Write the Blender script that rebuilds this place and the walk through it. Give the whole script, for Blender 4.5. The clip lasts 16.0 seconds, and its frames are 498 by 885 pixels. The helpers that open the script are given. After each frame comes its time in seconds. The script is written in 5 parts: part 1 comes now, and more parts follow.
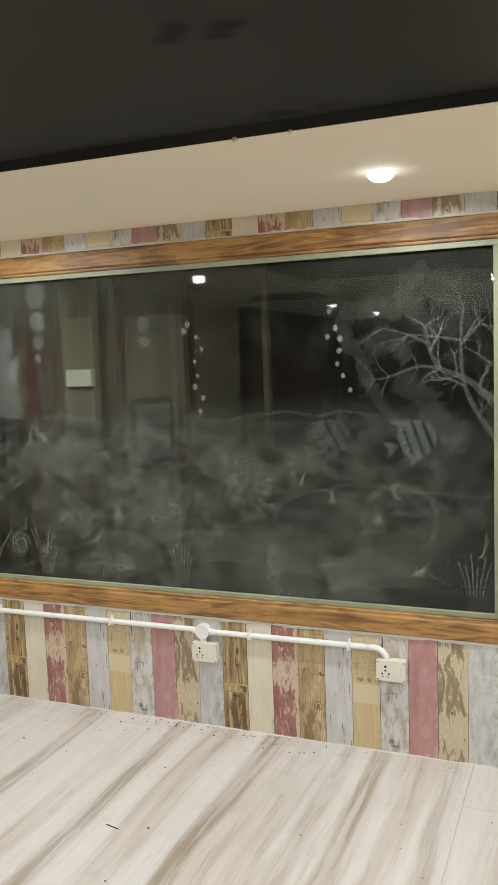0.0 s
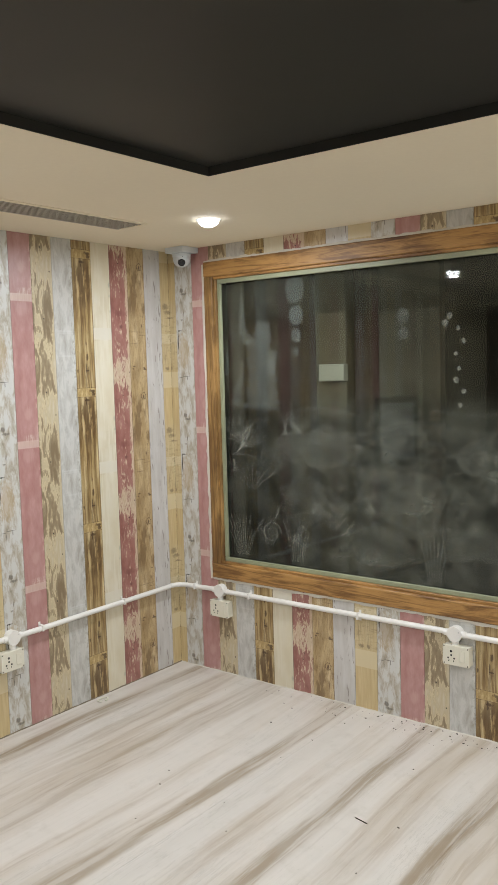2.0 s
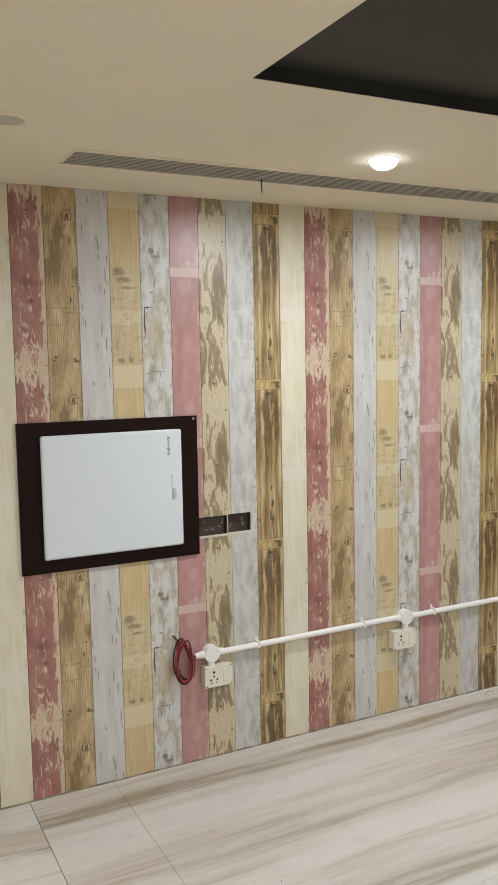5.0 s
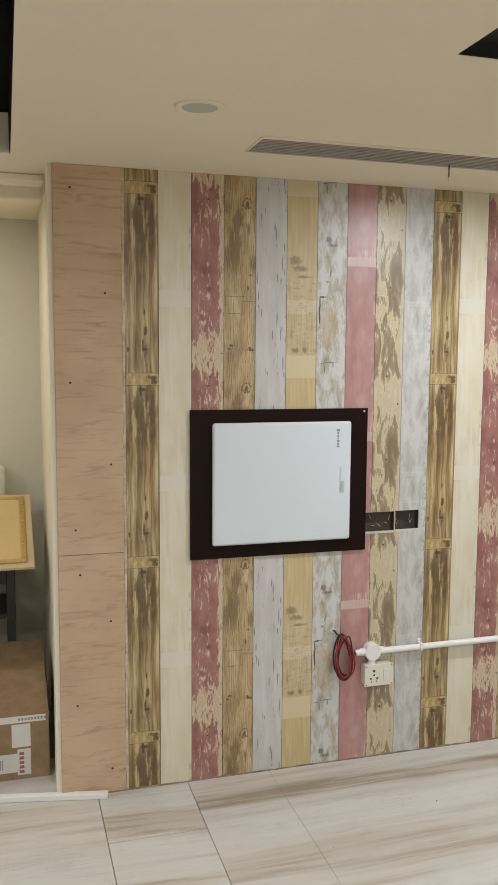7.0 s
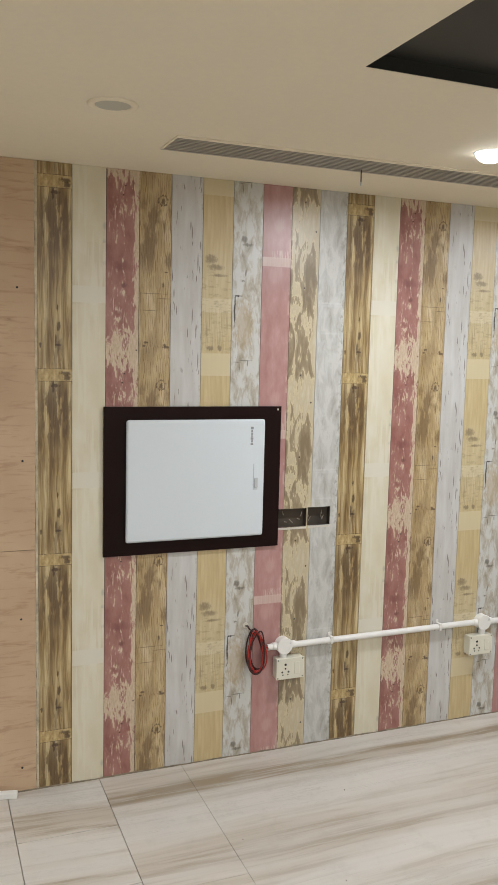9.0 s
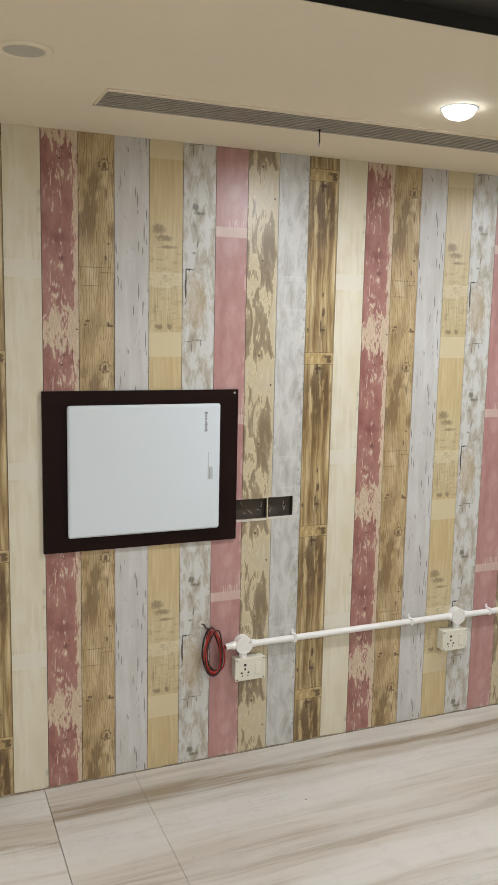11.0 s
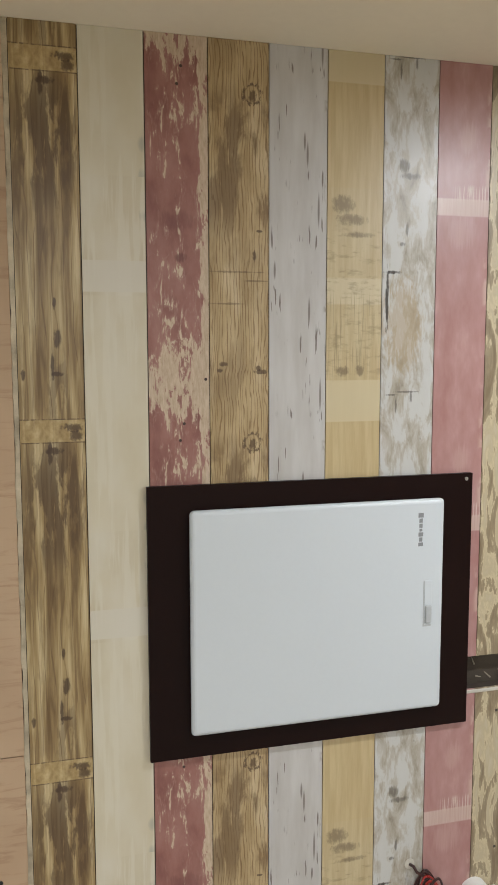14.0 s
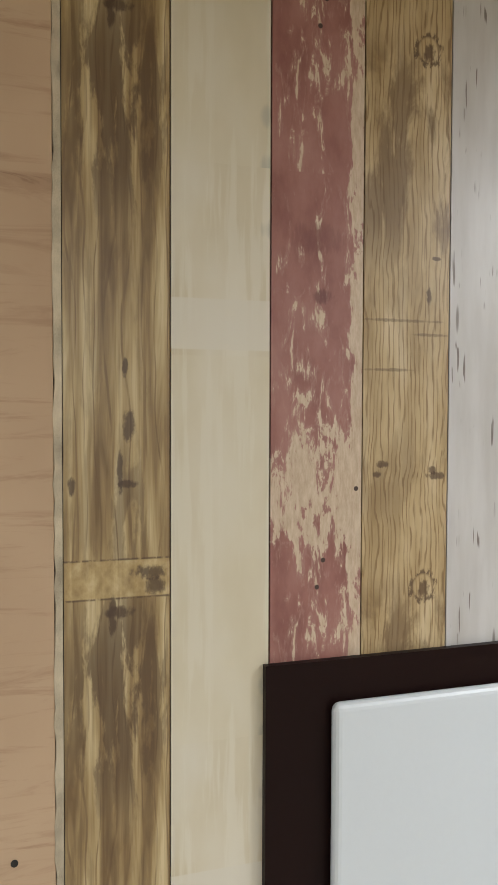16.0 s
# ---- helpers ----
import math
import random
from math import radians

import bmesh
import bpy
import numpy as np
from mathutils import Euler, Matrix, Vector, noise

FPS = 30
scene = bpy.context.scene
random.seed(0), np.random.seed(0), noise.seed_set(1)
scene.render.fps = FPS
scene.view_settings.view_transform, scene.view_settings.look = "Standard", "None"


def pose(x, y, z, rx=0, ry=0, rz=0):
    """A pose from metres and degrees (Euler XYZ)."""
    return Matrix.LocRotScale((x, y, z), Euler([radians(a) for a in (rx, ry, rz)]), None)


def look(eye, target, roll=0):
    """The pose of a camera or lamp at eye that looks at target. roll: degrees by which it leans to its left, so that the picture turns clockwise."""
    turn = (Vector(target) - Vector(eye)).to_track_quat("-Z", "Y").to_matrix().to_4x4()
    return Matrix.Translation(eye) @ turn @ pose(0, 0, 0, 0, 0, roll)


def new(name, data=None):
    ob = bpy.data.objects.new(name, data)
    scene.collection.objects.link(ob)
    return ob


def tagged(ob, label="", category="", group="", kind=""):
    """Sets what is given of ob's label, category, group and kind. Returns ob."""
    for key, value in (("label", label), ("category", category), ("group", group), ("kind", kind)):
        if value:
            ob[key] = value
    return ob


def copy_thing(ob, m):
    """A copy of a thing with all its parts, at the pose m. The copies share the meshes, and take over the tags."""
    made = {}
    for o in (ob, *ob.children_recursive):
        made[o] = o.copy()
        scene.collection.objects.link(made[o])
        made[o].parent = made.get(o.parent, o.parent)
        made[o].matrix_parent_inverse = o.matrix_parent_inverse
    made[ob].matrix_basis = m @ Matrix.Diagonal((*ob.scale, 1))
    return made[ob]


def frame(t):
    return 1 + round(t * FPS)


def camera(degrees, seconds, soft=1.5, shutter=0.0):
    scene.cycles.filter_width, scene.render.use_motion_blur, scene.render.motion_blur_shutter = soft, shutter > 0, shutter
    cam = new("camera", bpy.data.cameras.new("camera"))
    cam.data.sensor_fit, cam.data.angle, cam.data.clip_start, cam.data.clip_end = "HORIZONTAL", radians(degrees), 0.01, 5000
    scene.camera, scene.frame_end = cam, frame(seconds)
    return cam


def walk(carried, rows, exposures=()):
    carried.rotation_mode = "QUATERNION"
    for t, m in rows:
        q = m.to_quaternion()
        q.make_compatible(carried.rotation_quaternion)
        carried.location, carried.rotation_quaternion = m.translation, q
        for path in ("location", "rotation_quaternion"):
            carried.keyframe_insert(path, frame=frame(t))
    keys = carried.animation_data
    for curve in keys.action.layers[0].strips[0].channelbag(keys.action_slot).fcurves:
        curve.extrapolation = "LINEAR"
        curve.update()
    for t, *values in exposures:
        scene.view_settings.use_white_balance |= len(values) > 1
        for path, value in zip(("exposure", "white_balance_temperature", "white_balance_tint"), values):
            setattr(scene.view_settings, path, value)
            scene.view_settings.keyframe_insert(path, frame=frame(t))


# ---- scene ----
cam = camera(33.3, 16.0)
PATH = [
    (0, (3.305, -0.362, 1.71), (2.548, 1.478, 1.501), -2.0),
    (0.5, (3.27, -0.39, 1.649), (2.416, 1.41, 1.474), -2.0),
    (1, (3.233, -0.387, 1.645), (2.257, 1.349, 1.47), -1.8),
    (1.5, (3.201, -0.397, 1.642), (2.094, 1.26, 1.47), -1.6),
    (2, (3.18, -0.394, 1.644), (1.953, 1.176, 1.47), -1.6),
    (2.5, (3.16, -0.406, 1.639), (1.806, 1.057, 1.466), -1.6),
    (3, (3.153, -0.405, 1.641), (1.681, 0.937, 1.464), -1.7),
    (3.5, (3.126, -0.418, 1.642), (1.561, 0.814, 1.459), -1.5),
    (4, (3.115, -0.434, 1.64), (1.466, 0.683, 1.455), -1.3),
    (4.5, (3.105, -0.465, 1.639), (1.388, 0.544, 1.455), -1.1),
    (5, (3.081, -0.484, 1.65), (1.302, 0.41, 1.457), -1.0),
    (5.2, (3.079, -0.473, 1.656), (1.277, 0.371, 1.457), -0.9),
    (7.3, (3.01, -0.547, 1.638), (1.098, 0.002, 1.431), 0.5),
    (7.5, (3.011, -0.55, 1.644), (1.1, 0.001, 1.434), 0.6),
    (8, (3.025, -0.547, 1.642), (1.123, 0.036, 1.436), 0.9),
    (8.5, (3.041, -0.54, 1.656), (1.172, 0.139, 1.446), 1.2),
    (9, (3.04, -0.519, 1.662), (1.194, 0.218, 1.44), 1.4),
    (9.5, (3.01, -0.492, 1.654), (1.182, 0.284, 1.419), 1.2),
    (9.7, (2.992, -0.472, 1.642), (1.167, 0.312, 1.408), 1.2),
    (11.8, (2.667, -0.25, 1.699), (0.833, 0.487, 1.395), 1.2),
    (12, (2.592, -0.257, 1.679), (0.754, 0.477, 1.397), 0.8),
    (12.5, (2.366, -0.23, 1.684), (0.501, 0.434, 1.393), 1.3),
    (13, (2.1, -0.228, 1.714), (0.24, 0.44, 1.41), 0.8),
    (13.5, (1.844, -0.15, 1.707), (-0.032, 0.483, 1.421), 0.4),
    (14, (1.612, -0.118, 1.704), (-0.305, 0.408, 1.486), -0.1),
    (14.5, (1.355, -0.136, 1.722), (-0.587, 0.322, 1.582), -0.4),
    (15, (1.142, -0.153, 1.714), (-0.794, 0.334, 1.6), -0.3),
    (15.5, (0.993, -0.12, 1.754), (-0.945, 0.361, 1.654), -0.0),
    (16, (0.935, -0.22, 1.745), (-0.959, 0.419, 1.669), 0.2),
]
walk(cam, [(t, look(eye, target, roll)) for t, eye, target, roll in PATH],
     [(0, 0.25), (1.5, 0.14), (3.5, 0.0), (12.5, 0.0), (14.5, -0.05), (16, 0.12)])

# ---- light ----
world = bpy.data.worlds.new("world")
scene.world = world
world.use_nodes = True
world.node_tree.nodes["Background"].inputs[0].default_value = (0.01, 0.01, 0.012, 1)
world.node_tree.nodes["Background"].inputs[1].default_value = 0.3

CEIL = 2.296        # ceiling height
NORTH = 2.995       # room side of the window wall
EAST, SOUTH = 5.32, -5.0
# lamps at x 4.53 and south of y -2 are assumed, out of view
LIT = [(0.80, 2.41), (2.66, 2.43), (4.53, 2.41), (0.80, 1.17), (4.53, 1.17), (2.66, -0.03), (4.53, -0.03),
       (0.80, -2.05), (2.66, -2.05), (4.53, -2.05), (0.90, -3.6), (2.66, -3.6)]
POWER = 13.2


def downlight_lamp(x, y):
    share = 1.4 if abs(x - 2.66) + abs(y + 0.03) < 0.01 else 1.0       # boosted to brighten the south part of the plank wall
    d = bpy.data.lights.new("downlight_lamp", "AREA")
    d.shape, d.size, d.energy, d.color = "DISK", 0.074, POWER * share, (0.95, 1.0, 1.06)
    new("downlight_lamp", d).matrix_basis = pose(x, y, CEIL - 0.0365)


for at in LIT:
    downlight_lamp(*at)
# unseen lamp added to brighten the alcove; it has no fitting
alcove_fill = bpy.data.lights.new("alcove_fill_lamp", "AREA")
alcove_fill.shape, alcove_fill.size, alcove_fill.energy, alcove_fill.color = "DISK", 0.10, 6.0, (1.0, 0.96, 0.84)
new("alcove_fill_lamp", alcove_fill).matrix_basis = pose(-0.62, -1.10, CEIL - 0.012)


# ---- material helpers ----
class Nodes:
    """Short hand for building a node material."""

    def __init__(self, name):
        self.mat = bpy.data.materials.new(name)
        self.mat.use_nodes = True
        self.tree = self.mat.node_tree
        self.bsdf = self.tree.nodes["Principled BSDF"]
        self.out = self.tree.nodes["Material Output"]

    def add(self, kind, **props):
        n = self.tree.nodes.new(kind)
        for k, v in props.items():
            setattr(n, k, v)
        return n

    def put(self, sock, v):
        if hasattr(v, "is_output"):
            self.tree.links.new(v, sock)
        elif isinstance(v, (tuple, list)) and len(v) == 3 and sock.type == "RGBA":
            sock.default_value = (*v, 1)
        else:
            sock.default_value = v

    def obj(self):
        return self.add("ShaderNodeTexCoord").outputs["Object"]

    def split(self, v):
        n = self.add("ShaderNodeSeparateXYZ")
        self.put(n.inputs[0], v)
        return n.outputs

    def join(self, x, y, z):
        n = self.add("ShaderNodeCombineXYZ")
        for s, v in zip(n.inputs, (x, y, z)):
            self.put(s, v)
        return n.outputs[0]

    def math(self, op, a, b=0.0, c=None, clamp=False):
        n = self.add("ShaderNodeMath", operation=op, use_clamp=clamp)
        self.put(n.inputs[0], a)
        self.put(n.inputs[1], b)
        if c is not None:
            self.put(n.inputs[2], c)
        return n.outputs[0]

    def noise(self, v, scale=1.0, detail=4.0, rough=0.55, bend=0.0):
        n = self.add("ShaderNodeTexNoise")
        self.put(n.inputs["Vector"], v)
        for k, x in (("Scale", scale), ("Detail", detail), ("Roughness", rough), ("Distortion", bend)):
            n.inputs[k].default_value = x
        return n.outputs["Fac"]

    def ramp(self, f, *stops):
        n = self.add("ShaderNodeValToRGB")
        r = n.color_ramp
        while len(r.elements) < len(stops):
            r.elements.new(0.5)
        for e, (p, c) in zip(r.elements, stops):
            e.position, e.color = p, (*c, 1) if isinstance(c, tuple) else (c, c, c, 1)
        self.put(n.inputs[0], f)
        return n.outputs[0]

    def mix(self, f, a, b, kind="MIX"):
        n = self.add("ShaderNodeMix", data_type="RGBA", blend_type=kind)
        self.put(n.inputs[0], f)
        self.put(n.inputs[6], a)
        self.put(n.inputs[7], b)
        return n.outputs[2]

    def step(self, v, lo, hi):
        """0 below lo, 1 above hi (either way round)."""
        n = self.add("ShaderNodeMapRange", interpolation_type="SMOOTHSTEP")
        self.put(n.inputs[0], v)
        n.inputs[1].default_value, n.inputs[2].default_value = (lo, hi) if lo < hi else (hi, lo)
        n.inputs[3].default_value, n.inputs[4].default_value = (0, 1) if lo < hi else (1, 0)
        return n.outputs[0]

    def band(self, v, lo, hi, soft=0.002):
        return self.math("MULTIPLY", self.step(v, lo - soft, lo + soft), self.step(v, hi + soft, hi - soft))

    def spot(self, u, v, u0, v0, a, b, edge=0.35, wob=None):
        """1 inside an ellipse round (u0, v0), with a soft edge."""
        d = self.math("ADD", self.math("POWER", self.math("ABSOLUTE", self.math("DIVIDE", self.math("SUBTRACT", u, u0), a)), 2.0),
                      self.math("POWER", self.math("ABSOLUTE", self.math("DIVIDE", self.math("SUBTRACT", v, v0), b)), 2.0))
        if wob is not None:
            d = self.math("ADD", d, self.math("MULTIPLY", self.math("SUBTRACT", wob, 0.5), 5.0))
        return self.step(d, 1 + edge, 1 - edge)

    def finish(self, colour, rough=0.5, bump=None, strength=0.2, depth=0.002, metal=0.0, spec=0.5, coat=0.0):
        b = self.bsdf
        self.put(b.inputs["Base Color"], colour)
        self.put(b.inputs["Roughness"], rough)
        b.inputs["Metallic"].default_value = metal
        b.inputs["Specular IOR Level"].default_value = spec
        b.inputs["Coat Weight"].default_value = coat
        if bump is not None:
            n = self.add("ShaderNodeBump")
            n.inputs["Strength"].default_value, n.inputs["Distance"].default_value = strength, depth
            self.put(n.inputs["Height"], bump)
            self.put(b.inputs["Normal"], n.outputs[0])
        return self.mat


def plain(name, colour, rough=0.5, grain=40.0, vary=0.08, metal=0.0, spec=0.5, bump=0.08):
    """Paint, plastic or metal with a little mottling at two scales."""
    g = Nodes(name)
    o = g.obj()
    big, fine = g.noise(o, grain * 0.12, 3), g.noise(o, grain * 6, 3)
    f = g.math("ADD", g.math("MULTIPLY", big, 0.7), g.math("MULTIPLY", fine, 0.3))
    lo, hi = tuple(c * (1 - vary) for c in colour), tuple(min(1, c * (1 + vary)) for c in colour)
    return g.finish(g.ramp(f, (0.3, lo), (0.7, hi)), g.math("ADD", g.math("MULTIPLY", big, 0.15), rough - 0.07), fine, bump, 0.001, metal, spec)


# ---- plank prints: u across the board, v up it, repeating every PERIOD ----
PERIOD, BOARD = 0.677, 0.122
STAINS = [(2.567, 1.125, 0.036, 0.030), (2.535, 1.16, 0.036, 0.020), (2.670, 1.145, 0.036, 0.028), (2.635, 1.19, 0.030, 0.020), (2.55, 1.735, 0.045, 0.024), (2.60, 1.755, 0.026, 0.016), (2.69, 1.73, 0.036, 0.020)]     # smudges on the black panel


def board_base(name):
    g = Nodes(name)
    x, y, z = g.split(g.obj())
    v = g.math("MODULO", z, PERIOD)
    turn, r = g.math("MULTIPLY", z, math.tau / PERIOD), PERIOD / math.tau
    return g, x, v, g.join(x, g.math("MULTIPLY", g.math("COSINE", turn), r), g.math("MULTIPLY", g.math("SINE", turn), r))


def scaled(g, vec, a, b, shift=0.0):
    n = g.add("ShaderNodeMapping")
    g.put(n.inputs[0], vec)
    n.inputs["Scale"].default_value = (a, b, b)
    n.inputs["Location"].default_value = (shift, shift * 1.7, shift * 0.6)
    return n.outputs[0]


def done_board(g, colour, relief, rough=0.36):
    return g.finish(colour, rough, relief, 0.10, 0.0006, spec=0.6)


def print_dark():
    g, u, v, p = board_base("dark_wood_print")
    fine = g.noise(scaled(g, p, 300, 6), 1, 4, 0.6)
    wide = g.noise(scaled(g, p, 58, 3.2, 3), 1, 4, 0.55, 0.5)
    blot = g.noise(scaled(g, p, 52, 9, 7), 1, 5, 0.6, 0.4)
    chip = g.noise(scaled(g, p, 120, 60, 4), 1, 5, 0.7)
    bow = g.math("MULTIPLY", g.math("SUBTRACT", g.noise(scaled(g, p, 8, 3.4, 2), 1, 2), 0.5), 0.055)
    lines = g.math("SINE", g.math("ADD", g.math("MULTIPLY", g.math("ADD", u, bow), 380.0), g.math("MULTIPLY", g.noise(scaled(g, p, 30, 3, 6), 1, 2), 9.0)))
    c = g.ramp(wide, (0.32, (0.165, 0.098, 0.036)), (0.43, (0.29, 0.195, 0.082)), (0.52, (0.42, 0.308, 0.145)), (0.66, (0.60, 0.49, 0.285)))
    c = g.mix(g.math("MULTIPLY", g.step(lines, 0.86, 1.0), g.math("MULTIPLY", g.step(fine, 0.36, 0.60), 0.62)), c, (0.13, 0.07, 0.025))
    c = g.mix(g.math("MULTIPLY", g.step(fine, 0.47, 0.33), 0.30), c, (0.16, 0.09, 0.032))
    dark = g.math("ADD", g.math("MULTIPLY", blot, 0.85), g.math("MULTIPLY", chip, 0.15))
    heart = g.math("ADD", g.spot(u, v, 0.062, 0.06, 0.055, 0.115, 0.95), g.math("ADD", g.spot(u, v, 0.062, 0.06 + PERIOD, 0.055, 0.115, 0.95), g.math("MULTIPLY", g.spot(u, v, 0.075, 0.27, 0.022, 0.07, 0.95), 0.5)), clamp=True)
    c = g.mix(g.math("MULTIPLY", g.step(g.math("ADD", dark, g.math("MULTIPLY", heart, 0.11)), 0.50, 0.60), g.math("ADD", 0.20, g.math("MULTIPLY", heart, 0.62))), c, (0.085, 0.045, 0.018))
    for lo in (0.178, 0.222):
        c = g.mix(g.math("MULTIPLY", g.band(v, lo - 0.0012, lo + 0.0012, 0.001), g.math("MULTIPLY", g.step(chip, 0.4, 0.55), 0.8)), c, (0.08, 0.04, 0.018))
    c = g.mix(g.math("MULTIPLY", g.band(v, 0.179, 0.221, 0.001), 0.75), c, g.ramp(g.noise(scaled(g, p, 70, 40, 2), 1, 5, 0.6), (0.32, (0.27, 0.17, 0.065)), (0.5, (0.46, 0.33, 0.14)), (0.65, (0.60, 0.47, 0.25))))
    for u0, v0, a, b in ((0.100, 0.206, 0.018, 0.008), (0.104, 0.190, 0.012, 0.010), (0.074, 0.375, 0.0065, 0.016), (0.064, 0.322, 0.0032, 0.022), (0.072, 0.308, 0.010, 0.0045), (0.070, 0.440, 0.003, 0.010),
                         (0.010, 0.306, 0.004, 0.009), (0.055, 0.160, 0.004, 0.020), (0.062, 0.162, 0.016, 0.006)):
        c = g.mix(g.math("MULTIPLY", g.spot(u, v, u0, v0, a, b, 0.7, chip), 0.8), c, (0.055, 0.026, 0.012))
    return done_board(g, c, fine)


def print_cream():
    g, u, v, p = board_base("cream_painted_print")
    wash = g.noise(scaled(g, p, 70, 5), 1, 4, 0.55)
    soft = g.noise(scaled(g, p, 14, 6, 4), 1, 3)
    c = g.ramp(soft, (0.3, (0.57, 0.50, 0.345)), (0.52, (0.63, 0.57, 0.43)), (0.75, (0.67, 0.625, 0.51)))
    c = g.mix(g.math("MULTIPLY", g.step(wash, 0.5, 0.62), 0.55), c, (0.70, 0.66, 0.55))
    c = g.mix(g.math("MULTIPLY", g.band(v, -0.1, 0.455, 0.001), 0.35), c, (0.66, 0.605, 0.46))
    c = g.mix(g.math("MULTIPLY", g.band(v, 0.462, 0.521, 0.001), 0.8), c, (0.66, 0.62, 0.52))
    for v0, b in ((0.06, 0.013), (0.0, 0.016), (0.605, 0.012)):
        c = g.mix(g.math("MULTIPLY", g.spot(u, v, 0.120, v0, 0.010, b, 0.9, wash), 0.5), c, (0.30, 0.31, 0.27))
    c = g.mix(g.math("MULTIPLY", g.step(u, 0.1195, 0.1215), 0.6), c, (0.2, 0.16, 0.1))
    return done_board(g, c, wash)


def print_red():
    g, u, v, p = board_base("flaking_red_paint_print")
    q = g.noise(scaled(g, p, 54, 17), 1, 6, 0.64, 0.9)
    fine = g.noise(scaled(g, p, 190, 42, 5), 1, 6, 0.70)
    side = g.math("MULTIPLY", g.step(u, 0.082, 0.118), 0.21)
    gap = g.math("MULTIPLY", g.spot(u, v, 0.06, 0.285, 0.10, 0.075, 0.95), 0.15)
    lane = g.math("MULTIPLY", g.spot(u, v, 0.048, 0.08, 0.030, 0.15, 0.95), 0.10)
    lane2 = g.math("MULTIPLY", g.spot(u, v, 0.040, 0.46, 0.030, 0.16, 0.95), 0.075)
    f = g.math("ADD", g.math("ADD", g.math("ADD", g.math("MULTIPLY", q, 0.72), g.math("MULTIPLY", fine, 0.38)), side), g.math("ADD", gap, g.math("ADD", lane, lane2)))
    worn = g.step(f, 0.668, 0.692)
    tone = g.noise(scaled(g, p, 22, 10, 9), 1, 5, 0.6)
    paint = g.ramp(tone, (0.3, (0.22, 0.082, 0.068)), (0.5, (0.31, 0.135, 0.112)), (0.72, (0.38, 0.195, 0.162)))
    under = g.ramp(fine, (0.35, (0.46, 0.34, 0.23)), (0.65, (0.62, 0.50, 0.37)))
    c = g.mix(worn, paint, under)
    thinned = g.math("MULTIPLY", g.step(f, 0.60, 0.675), 0.35)
    c = g.mix(g.math("MULTIPLY", thinned, g.math("SUBTRACT", 1.0, worn)), c, (0.46, 0.30, 0.24))
    for u0, v0 in ((0.062, 0.175), (0.114, 0.295), (0.070, 0.208)):
        c = g.mix(g.spot(u, v, u0, v0, 0.003, 0.003, 0.4), c, (0.05, 0.025, 0.02))
    c = g.mix(g.math("MULTIPLY", g.spot(u, v, 0.068, 0.530, 0.011, 0.008, 0.9, fine), 0.7), c, (0.13, 0.045, 0.040))
    c = g.mix(g.math("MULTIPLY", g.spot(u, v, 0.060, 0.600, 0.030, 0.016, 0.9, fine), 0.4), c, (0.16, 0.055, 0.05))
    return done_board(g, c, worn)


